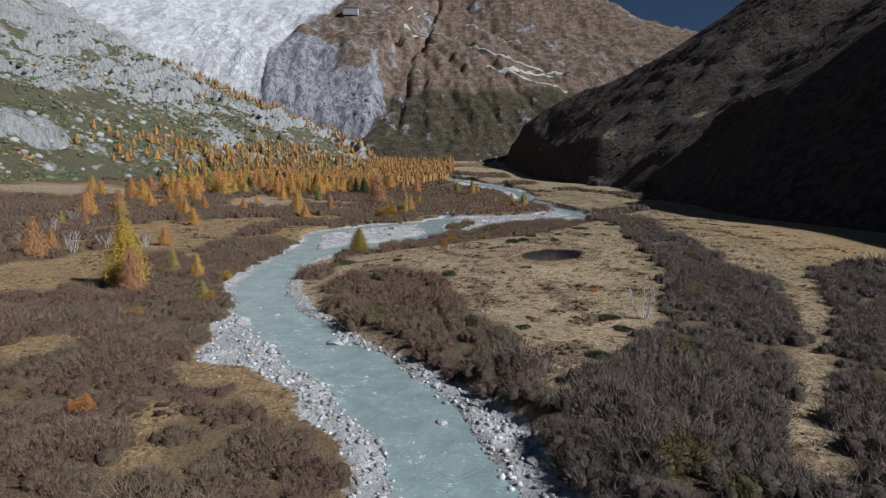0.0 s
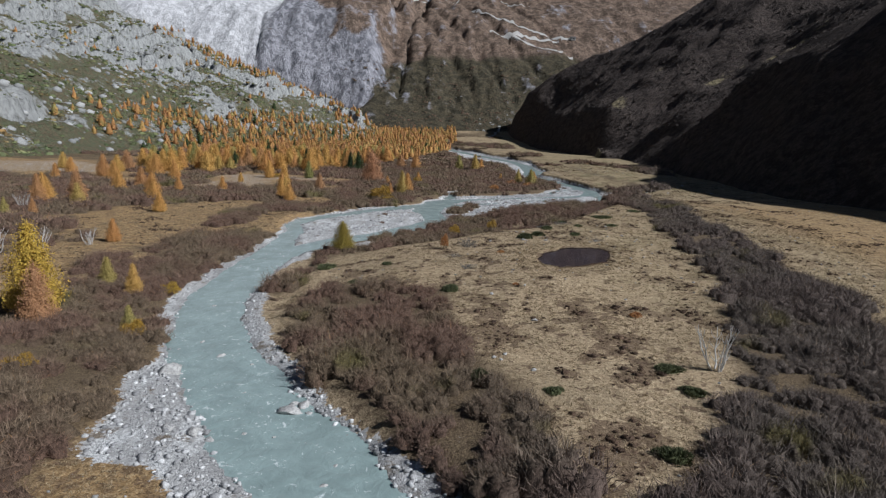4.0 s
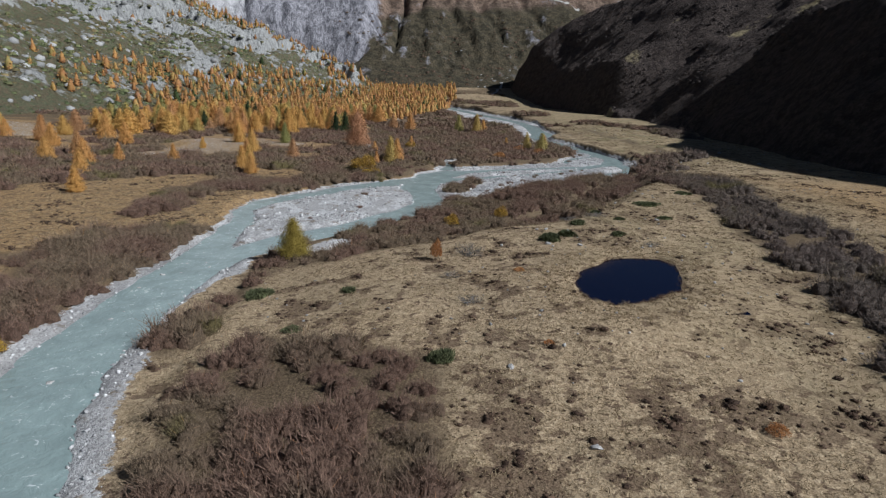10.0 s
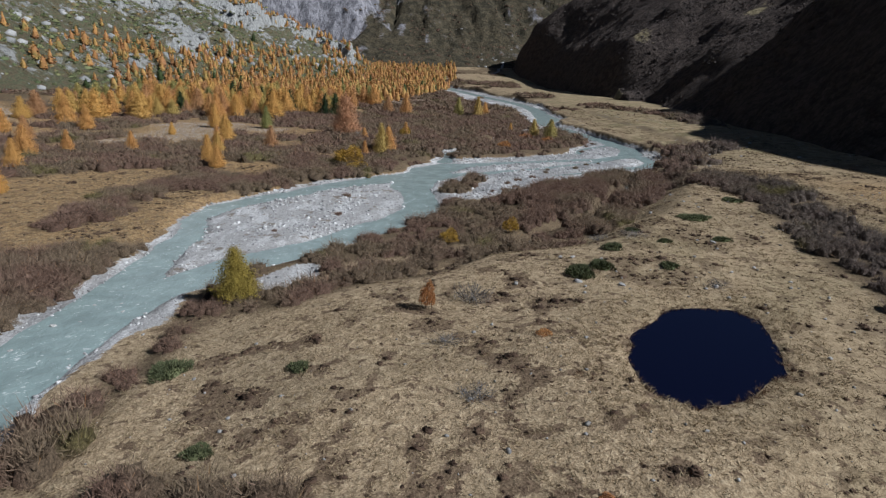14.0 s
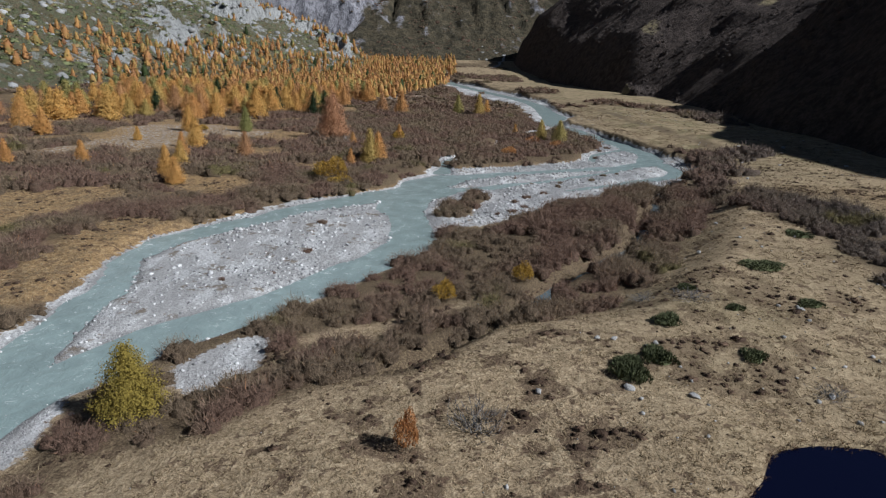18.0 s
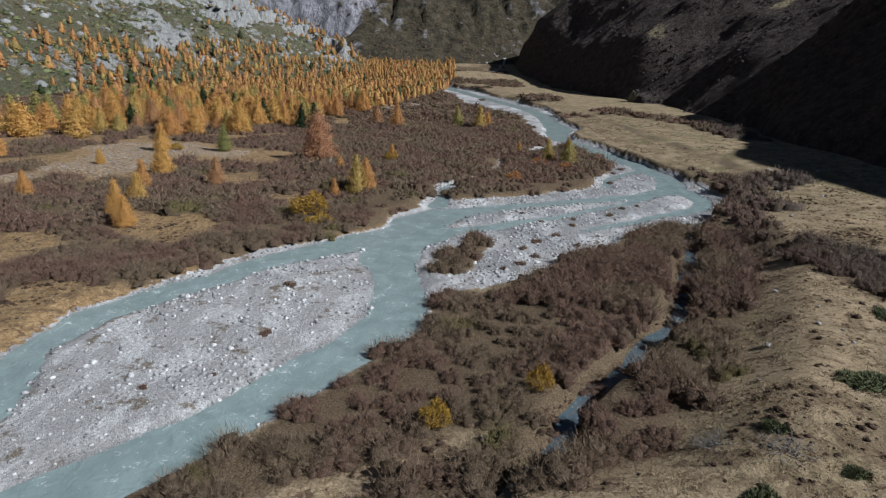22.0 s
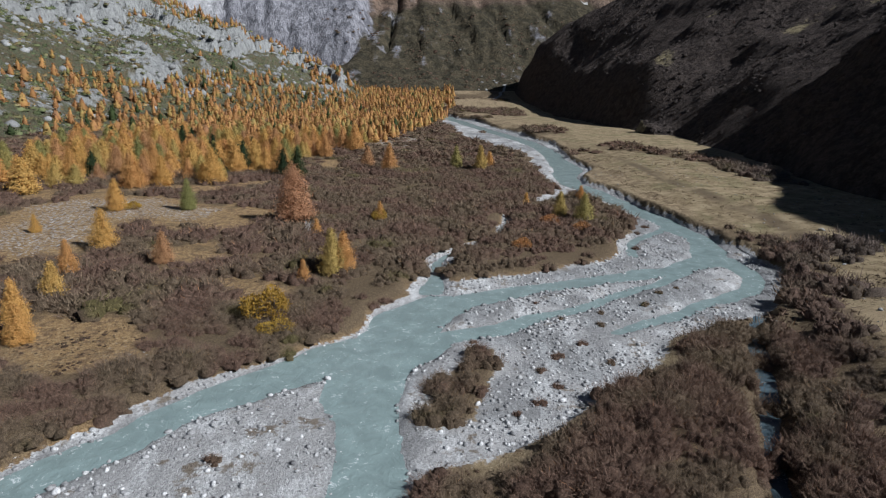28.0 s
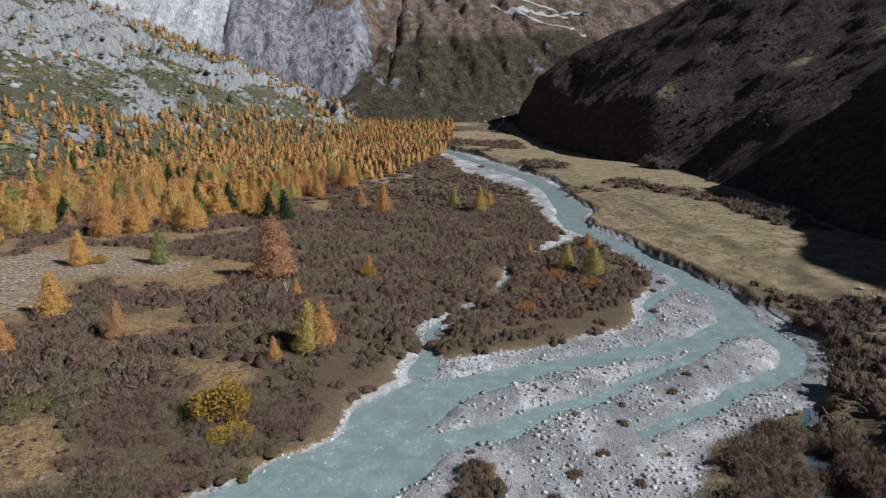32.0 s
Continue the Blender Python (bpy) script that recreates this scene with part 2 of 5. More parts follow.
def plan(x, y):
    """Ground height and the masks of gravel, scrub and glade at x, y."""
    wx, wy = x + 0.9 * fbm(x, y, 5, 3, 3), y + 0.9 * fbm(x, y, 5, 3, 7)
    lv = level(y)
    d = np.min([line_dist(wx, wy, c) for c in CHANNELS], axis=0)
    creek = line_dist(wx, wy, CREEK)
    braid = np.minimum(area_dist(wx, wy, BRAID), area_dist(wx, wy, BAR))
    for s in SHOALS:
        braid = np.minimum(braid, area_dist(wx, wy, s) + 0.6 * fbm(x, y, 6, 3, 25))
    for s in SCRUB[11:]:
        braid = np.maximum(braid, -area_dist(wx, wy, s) - 0.5)
    snug = smooth(y, 112, 118) * smooth(152 - y, 0, 4) * (x > np.interp(y, [112, 124, 137, 150], [-22, -13, -4, -1]))
    margin = (1 - 0.85 * snug) * (0.45 + 1.5 * smooth(fbm(x, y, 16, 2, 21), -0.3, 0.5)) + 2.2 * smooth(56 - y, 0, 10) * smooth(y, 15, 30)
    west = x < np.interp(y, [30, 45, 51, 57, 67, 77], [1, -4.5, -8, -12, -19, -23])
    margin = margin + 3.2 * smooth(y, 236, 268) * smooth(480 - y, 0, 60) * (0.5 + smooth(fbm(x, y, 20, 2, 22), -0.3, 0.3))
    margin = margin + 3.6 * np.exp(-((y - 56) / 6) ** 2) * west
    gravel = np.maximum(smooth(-(d - margin), -0.5, 0.5), smooth(-braid, -0.8, 0.8))
    for s in STONY:
        gravel = np.maximum(gravel, smooth(-area_dist(x + 5 * fbm(x, y, 12, 3, 23), y + 5 * fbm(x, y, 12, 3, 24), s), -3, 3) * 0.4)
    off = (line_dist(x, y, [(0, 20, 0), (-20, 75, 0), (-22, 108, 0), (2, 145, 0), (6, 165, 0), (46, 190, 0), (50, 220, 0), (38, 280, 0), (50, 330, 0), (20, 500, 0)]))
    right = 0.42 * smooth(off, 2.5, 5.5) + 0.58 * smooth(off, 6, 19)
    side = x > np.interp(y, [0, 30, 45, 67, 77, 105, 124, 144, 170, 195, 206, 230, 277, 306, 350, 420, 480, 600], [9, 1, -4, -19, -23, -25, -14, -2, -3, 25, 44, 46, 36, 43, 48, 40, 20, 0])
    climb = 0.036 * np.clip(y - 72, 0, 55) * smooth(x, -6, 20) * (1 - 0.6 * smooth(y, 135, 190))
    up = np.where(side, 2.2 * right + climb, 0.9 * right + 0.006 * np.maximum(-30 - x, 0))
    low = smooth(-area_dist(x, y, SCRUB[4]), -5, 2) * smooth(y, 110, 124)
    up = up * (1 - 0.62 * low) + 0.35 * fbm(x, y, 22, 4, 5) + 0.10 * fbm(x, y, 3, 3, 9) * (1 - 0.85 * smooth(x, 46, 58))
    cut = side * smooth(y, 196, 206) * smooth(400 - y, 0, 40)
    up = np.maximum(up, (1.5 + 0.5 * fbm(x, y, 9, 3, 8)) * cut)
    bank = smooth(np.minimum(d - margin * (1 - 0.6 * cut), braid + 0.4), 0.0, 1.6 - 0.8 * cut)
    gravel = gravel * (1 - cut * smooth(bank, 0.05, 0.3))
    bar = 0.24 + 0.10 * smooth(y, 165, 180) + 0.22 * fbm(x, y, 8, 4, 31) + 0.08 * fbm(x, y, 1.6, 2, 33)
    z = lv + bar * smooth(d, -0.3, 1.5) * (1 - bank) + np.maximum(up, 0.3) * bank - 0.5 * smooth(-d, -0.15, 0.8)
    z = np.where(creek < 1.0, np.minimum(z, lv + 0.2 + np.maximum(creek, -0.3) * 0.9), z)
    pd = area_dist(wx * 0.4 + x * 0.6, wy * 0.4 + y * 0.6, POND) + 0.5 * fbm(x, y, 2.2, 2, 18)
    z = z + (2.86 + 0.12 * fbm(x, y, 4, 3, 20) - z) * smooth(9 - pd, 0, 6)
    z = np.where(pd < 3.0, np.minimum(z, 2.68 + 0.4 * pd + 0.05 * fbm(x, y, 1.2, 2, 19)), z)
    rise = 0.03 * np.maximum(np.abs(x - 10) - 110, 0) + 0.02 * np.maximum(y - 600, 0)
    z = z + rise
    scrub = np.zeros(np.shape(x))
    for k, s in enumerate(SCRUB):
        scrub = np.maximum(scrub, smooth(-area_dist(wx, wy, s) - 0.6 * (k == 4), -1.2, 1.2))
    scrub = scrub * smooth(line_dist(wx, wy, LANE), -0.4, 1.0)
    left = np.ones(np.shape(x))
    for g in GLADES:
        left = np.minimum(left, smooth(area_dist(wx, wy, g), -1.5, 1.5))
    isle = smooth(2.5 - area_dist(wx, wy, ISLE), -1, 1)
    left = left * np.maximum(smooth(fbm(x, y, 11, 4, 41) + 0.22 * fbm(x, y, 60, 2, 46), -0.42, -0.12), 0.8 * smooth(62 - y, 0, 8))
    for s in STONY:
        left = np.minimum(left, smooth(area_dist(wx, wy, s), -1, 2))
    left = np.maximum(np.maximum(left, isle), smooth(x, -32, -20) * smooth(y, 185, 198))
    far = smooth(y, 300, 380) * smooth(fbm(x, y, 60, 2, 44) + 0.1 * (30 - x) / 30, -0.2, 0.2)
    scrub = np.where(side, np.maximum(scrub, far * (x < 60)), left)
    scrub = scrub * (1 - gravel) * smooth(d, 0.2, 1.0) * smooth(np.abs(creek), 0.2, 1.2)
    ruts = np.minimum(line_dist(wx - 0.8, wy, RUTS), line_dist(wx + 0.8, wy, RUTS))
    worn = smooth(0.35 - ruts, -0.3, 0.4) * (scrub < 0.3)
    z = z - 0.08 * worn
    worn = np.maximum(worn, 1.2 * cut * smooth(bank, 0.02, 0.15) * smooth(1 - bank, 0.0, 0.12))
    return z, gravel, scrub, np.where(side, 0.75 * smooth(x, 50, 62) * smooth(175 - y, 0, 30) + 0.5 * smooth(1.8 - creek, 0, 1.2), 1.0), worn, d


def grid_mesh(name, xs, ys, zfun, mat, masks=()):
    X, Y = np.meshgrid(xs, ys)
    out = zfun(X, Y)
    Z, extra = (out[0], out[1:]) if isinstance(out, tuple) else (out, ())
    ny, nx = X.shape
    co = np.stack([X, Y, Z], -1).reshape(-1, 3)
    i = np.arange((ny - 1) * (nx - 1))
    a = (i // (nx - 1)) * nx + i % (nx - 1)
    quads = np.stack([a, a + 1, a + nx + 1, a + nx], 1)
    me = raw_mesh(name, co, quads)
    me.polygons.foreach_set("use_smooth", np.ones(len(quads), bool))
    for key, v in zip(masks, extra):
        me.attributes.new(key, "FLOAT", "POINT").data.foreach_set("value", np.ascontiguousarray(v, np.float32).ravel())
    me.materials.append(mat)
    return new(name, me)


def raw_mesh(name, co, faces):
    """A mesh from an array of points and one of faces of equal size."""
    me = bpy.data.meshes.new(name)
    n, k = np.shape(faces)
    me.vertices.add(len(co))
    me.vertices.foreach_set("co", np.ascontiguousarray(co, np.float32).ravel())
    me.loops.add(n * k)
    me.loops.foreach_set("vertex_index", np.ascontiguousarray(faces, np.int32).ravel())
    me.polygons.add(n)
    me.polygons.foreach_set("loop_start", np.arange(n, dtype=np.int32) * k)
    me.update(calc_edges=True)
    return me


def steps(*spans):
    """Grid lines: (start, end, step), one after another."""
    out = [np.arange(a, b, s) for a, b, s in spans]
    return np.concatenate(out + [[spans[-1][1]]])


# ---- materials of the land ----
def ground_material():
    m, nt, b = material("valley_ground", 0.95, 0.1)
    fine, clump, mid, big = tex(nt, 8, 5, 0.7), tex(nt, 2.4, 4, 0.62), tex(nt, 0.8, 4, 0.66), tex(nt, 0.10, 4)
    spots = soft(nt, tex(nt, 1.1, 4, 0.65, distort=0.6), 0.565, 0.62)
    heath = ramp(nt, fine, [(0.3, (0.05, 0.032, 0.022)), (0.7, (0.19, 0.125, 0.085))])

    def turf(dark, body, light):
        c = ramp(nt, fine, [(0.28, dark), (0.5, body), (0.7, light)])
        c = mix(nt, calc(nt, "MULTIPLY", soft(nt, clump, 0.58, 0.38), 0.3), c, tuple(v * 0.55 for v in dark))
        return mix(nt, calc(nt, "MULTIPLY", soft(nt, clump, 0.52, 0.70), 0.45), c, tuple(min(1, v * 1.15) for v in light))
    straw = turf((0.20, 0.148, 0.09), (0.45, 0.34, 0.21), (0.64, 0.52, 0.35))
    straw = mix(nt, soft(nt, big, 0.45, 0.6), straw, mix(nt, 0.28, straw, (0.22, 0.18, 0.115)))
    patch = calc(nt, "ADD", attr(nt, "heath"), calc(nt, "MULTIPLY", calc(nt, "SUBTRACT", mid, 0.5), 3.4))
    meadow = mix(nt, calc(nt, "MULTIPLY", soft(nt, patch, 0.38, 0.66), 0.7), straw, heath)
    meadow = mix(nt, calc(nt, "MULTIPLY", spots, 0.8), meadow, heath)
    grazed = ramp(nt, tex(nt, 0.35, 6, 0.68), [(0.32, (0.16, 0.125, 0.075)), (0.44, (0.27, 0.21, 0.125)), (0.56, (0.36, 0.285, 0.175)), (0.68, (0.44, 0.36, 0.23))])
    grazed = mix(nt, soft(nt, tex(nt, 0.12, 3), 0.5, 0.62), grazed, mix(nt, 0.35, grazed, (0.13, 0.14, 0.06)))
    meadow = mix(nt, attr(nt, "field"), meadow, mix(nt, calc(nt, "MULTIPLY", spots, 0.6), grazed, heath))
    gold = turf((0.16, 0.10, 0.05), (0.38, 0.25, 0.12), (0.54, 0.41, 0.24))
    gold = mix(nt, soft(nt, mid, 0.48, 0.64), gold, mix(nt, 0.6, gold, heath))
    gold = mix(nt, calc(nt, "MULTIPLY", spots, 0.7), gold, heath)
    land = mix(nt, attr(nt, "leftside"), meadow, gold)
    under = ramp(nt, fine, [(0.3, (0.05, 0.036, 0.025)), (0.52, (0.15, 0.11, 0.07)), (0.7, (0.29, 0.225, 0.13))])
    land = mix(nt, attr(nt, "scrub"), land, under)
    land = mix(nt, calc(nt, "MULTIPLY", attr(nt, "worn"), 0.8), land, (0.14, 0.105, 0.07))
    sep = nt.nodes.new("ShaderNodeSeparateColor")
    nt.links.new(tex(nt, 7.5, kind="cells"), sep.inputs[0])
    stone = ramp(nt, sep.outputs[0], [(0.0, (0.38, 0.38, 0.375)), (0.5, (0.64, 0.64, 0.63)), (1.0, (0.84, 0.84, 0.83))])
    drift = tex(nt, 0.35, 5, 0.65, stretch=(1, 0.45, 1), turn=(0, 0, 0.7))
    stone = mix(nt, soft(nt, drift, 0.47, 0.6), mix(nt, 0.6, stone, (0.36, 0.35, 0.34)), mix(nt, 0.25, stone, (0.72, 0.72, 0.71)))
    tuft = calc(nt, "MULTIPLY", soft(nt, tex(nt, 0.33, 5, 0.72), 0.56, 0.64), calc(nt, "SUBTRACT", 0.8, calc(nt, "MULTIPLY", attr(nt, "wet"), 0.6)))
    stone = mix(nt, tuft, stone, mix(nt, fine, (0.10, 0.07, 0.045), (0.30, 0.235, 0.15)))
    stone = mix(nt, calc(nt, "MULTIPLY", attr(nt, "wet"), 0.8), stone, mix(nt, 1.0, stone, (0.54, 0.55, 0.555), "MULTIPLY"))
    g = calc(nt, "ADD", attr(nt, "gravel"), calc(nt, "MULTIPLY", calc(nt, "SUBTRACT", tex(nt, 1.7, 5, 0.7), 0.5), 1.9))
    land = mix(nt, soft(nt, g, 0.38, 0.62), land, stone)
    nt.links.new(land, b.inputs["Base Color"])
    h = calc(nt, "ADD", calc(nt, "MULTIPLY", fine, 0.35), calc(nt, "ADD", calc(nt, "MULTIPLY", clump, 0.9), calc(nt, "MULTIPLY", tex(nt, 7.5, kind="edge"), calc(nt, "MULTIPLY", attr(nt, "gravel"), 0.5))))
    h = calc(nt, "MULTIPLY", h, calc(nt, "SUBTRACT", 1.0, calc(nt, "MULTIPLY", attr(nt, "field"), 0.75)))
    nt.links.new(bump(nt, h, 0.9, 0.3), b.inputs["Normal"])
    return m


def water_material(name, colour, rough, wave):
    m, nt, b = material(name, rough, 0.5)
    flow = tex(nt, 0.45, 5, 0.6, distort=0.6)
    foam = soft(nt, calc(nt, "ADD", tex(nt, 1.6, 6, 0.75, distort=1.2), calc(nt, "MULTIPLY", flow, 0.25)), 0.72, 0.80)
    base = mix(nt, soft(nt, flow, 0.3, 0.7), tuple(c * 0.86 for c in colour), tuple(min(1, c * 1.1) for c in colour))
    nt.links.new(mix(nt, foam, base, (0.68, 0.74, 0.74)), b.inputs["Base Color"])
    nt.links.new(bump(nt, calc(nt, "ADD", tex(nt, 1.0, 3, 0.55, distort=0.9), calc(nt, "MULTIPLY", tex(nt, 4, 3), 0.22)), wave, 0.25), b.inputs["Normal"])
    return m


def slope_material(name, low, high, rock, rock_at, scale=0.05, tall=(1, 1, 0.35), wood=False):
    """Hill-side: scrubby cover of two colours, with bare rock where it is steep or the grain says so."""
    m, nt, b = material(name, 0.95, 0.1)
    big, mid, fine = tex(nt, scale, 5, 0.6), tex(nt, scale * 5, 6, 0.65), tex(nt, scale * 22, 4, 0.7)
    cover = mix(nt, soft(nt, mid, 0.38, 0.62), low, high)
    cover = mix(nt, soft(nt, fine, 0.35, 0.7), mix(nt, 0.55, cover, (0.02, 0.015, 0.012)), cover)
    if wood:
        dark = mix(nt, soft(nt, mid, 0.35, 0.6), (0.05, 0.046, 0.032), (0.115, 0.096, 0.063))
        cover = mix(nt, soft(nt, calc(nt, "ADD", attr(nt, "wood"), calc(nt, "MULTIPLY", calc(nt, "SUBTRACT", mid, 0.5), 0.8)), 0.3, 0.7), cover, mix(nt, soft(nt, fine, 0.35, 0.65), mix(nt, 0.5, dark, (0.015, 0.015, 0.01)), dark))
    streak = tex(nt, scale * 6, 6, 0.7, stretch=tall)
    stone = ramp(nt, streak, [(0.3, tuple(c * 0.45 for c in rock)), (0.5, rock), (0.72, tuple(min(1, c * 1.35) for c in rock))])
    if wood:
        stone = mix(nt, attr(nt, "pale"), mix(nt, 1.0, stone, (0.66, 0.66, 0.70), "MULTIPLY"), mix(nt, 0.3, mix(nt, 1.0, stone, (1.25, 1.25, 1.25), "MULTIPLY"), (0.70, 0.70, 0.70)))
        seam = tex(nt, scale * 9, 5, 0.66, stretch=(1, 1, 0.14), turn=(0, 0.35, 0), distort=0.8)
        wide = tex(nt, scale * 3.2, 4, 0.6, stretch=(1, 1, 0.22), turn=(0, 0.3, 0), distort=0.5)
        seams = calc(nt, "MULTIPLY", calc(nt, "MAXIMUM", soft(nt, seam, 0.53, 0.40), soft(nt, wide, 0.46, 0.35)), calc(nt, "SUBTRACT", 0.8, calc(nt, "MULTIPLY", attr(nt, "pale"), 0.55)))
        stone = mix(nt, seams, stone, (0.12, 0.12, 0.135))
    n = calc(nt, "ADD", calc(nt, "MULTIPLY", big, 0.6), calc(nt, "MULTIPLY", mid, 0.4))
    n = calc(nt, "ADD", n, attr(nt, "rock"))
    grain = seam if wood else fine
    nt.links.new(mix(nt, soft(nt, n, rock_at, rock_at + 0.13), cover, stone), b.inputs["Base Color"])
    h = calc(nt, "ADD", calc(nt, "MULTIPLY", mid, 1.0), calc(nt, "ADD", calc(nt, "MULTIPLY", fine, 0.4), calc(nt, "ADD", calc(nt, "MULTIPLY", streak, 0.8), calc(nt, "MULTIPLY", grain, 0.8 if wood else 0.0))))
    nt.links.new(bump(nt, h, 1.0, 2.4), b.inputs["Normal"])
    return m


M_ground = ground_material()
M_river = water_material("glacier_water", (0.275, 0.355, 0.342), 0.26, 0.4)
M_left = slope_material("rocky_hillside", (0.235, 0.195, 0.125), (0.20, 0.22, 0.13), (0.41, 0.415, 0.40), 0.51, 0.07, (1, 1, 0.3))
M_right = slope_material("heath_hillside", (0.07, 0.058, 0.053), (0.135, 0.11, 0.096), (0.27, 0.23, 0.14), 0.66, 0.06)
M_back = slope_material("mountain_side", (0.15, 0.112, 0.085), (0.32, 0.232, 0.175), (0.50, 0.495, 0.50), 0.53, 0.018, (1, 1, 0.2), True)

# ---- large structure ----
xs = steps((-1500, -300, 60), (-300, -110, 6), (-110, -45, 1.5), (-45, 58, 0.72), (58, 130, 1.6), (130, 300, 8), (300, 1500, 60))
ys = steps((-200, 10, 8), (10, 24, 1.2), (24, 130, 0.72), (130, 215, 0.85), (215, 300, 1.4), (300, 620, 4), (620, 900, 14), (900, 2600, 80))


def heath_mask(x, y):
    n = fbm(x, y, 5, 4, 99, 0.65) - 0.15 + 0.07 * smooth(y, 100, 124) + 0.10 * smooth(x, 20, 34) + 0.10 * smooth(x, 4, 14) * smooth(92 - y, 0, 14)
    n = np.maximum(n, fbm(x, y, 1.7, 3, 101, 0.6) - 0.24 + 0.25 * fbm(x, y, 14, 2, 102))
    for px, py, pr in HEATH:
        n = np.maximum(n, 0.42 - np.hypot(x - px, y - py) / pr + 1.1 * fbm(x, y, 1.9, 4, 92, 0.65))
    for line in DITCH:
        n = np.maximum(n, 0.5 - line_dist(x, y, line) / 0.8 + 0.5 * fbm(x, y, 1.5, 3, 93))
    n = np.maximum(n, 0.45 - np.abs(area_dist(x, y, POND) + 0.4) / 1.6 + 0.6 * fbm(x, y, 1.6, 3, 96))
    return n


def ground_plan(x, y):
    z, gravel, scrub, left, worn, d = plan(x, y)
    scrub = np.maximum(scrub, smooth(2.2 - line_dist(x, y, CREEK), 0, 1))
    wet = smooth(0.10 - (z - level(y)), -0.04, 0.08) * smooth(x, -60, -50)
    silt = smooth(-area_dist(x, y, BRAID), -1, 1) * smooth(fbm(x, y, 7, 4, 26, 0.6), -0.3, 0.15)
    wet = np.maximum(wet, np.maximum(silt, smooth(y, 300, 340) * smooth(fbm(x, y, 12, 3, 27), -0.3, 0.2)))
    return z, gravel, scrub, left, worn, smooth(heath_mask(x, y), 0.02, 0.3), wet, np.maximum(smooth(x, 47, 55) * smooth(y, 170, 195), 0.42 * smooth(x + 0.3 * (y - 80) + 6 * fbm(x, y, 14, 3, 98), 15, 27) * smooth(y, 58, 72))


ground = grid_mesh("ground", xs, ys, ground_plan, M_ground, ("gravel", "scrub", "leftside", "worn", "heath", "wet", "field"))
tagged(ground, "valley floor of straw grass, brown heath and pale gravel", "ground", kind="structure")


def left_forms(x, y):
    """Distance from the foot, height of the flank and height of the crest."""
    foot = [(-205, -200, 0), (-200, 60, 0), (-180, 180, 0), (-168, 240, 0), (-150, 350, 0), (-125, 500, 0), (-50, 700, 0), (0, 950, 0)]
    edge = np.interp(y, [p[1] for p in foot], [p[0] for p in foot])
    d = np.where(x < edge, 1, -1) * line_dist(x, y, foot)
    rough = fbm(x, y, 120, 6, 51, 0.55)
    up = 0.42 * d + 22 * rough * smooth(d, 0, 80)
    top = 190 - 0.53 * (x + 433) - 0.323 * (y - 750) + 34 * fbm(x, y, 90, 5, 57, 0.55)
    return d, up, np.where(y < 600, np.maximum(top, 150 + 40 * rough), top)


def left_hill(x, y):
    d, up, top = left_forms(x, y)
    z = np.minimum(up, top) + 4.0 * fbm(x, y, 16, 4, 59, 0.6) * smooth(d, 0, 30)
    # ledges of bare rock: steep broken faces with turf between
    craggy = smooth(fbm(x, y, 60, 4, 63, 0.6) + 0.30 * smooth(z, 15, 80), -0.10, 0.22) * smooth(d, 15, 50)
    q = z / 21 + 1.6 * fbm(x, y, 70, 5, 61, 0.6)
    f = q % 1
    z = z + 16 * (smooth(f, 0.42, 0.60) - f) * craggy + 4.5 * fbm(x + 0.3 * y, y * 0.6, 11, 3, 62, 0.6) * craggy
    face = smooth(f, 0.34, 0.44) * smooth(0.76 - f, 0, 0.10)
    rock = -0.05 + 0.22 * face * craggy + 0.10 * craggy + 0.09 * smooth(z, 30, 100) + 0.20 * fbm(x, y, 14, 4, 65, 0.65)
    return np.maximum(z + 1.0, -8), rock


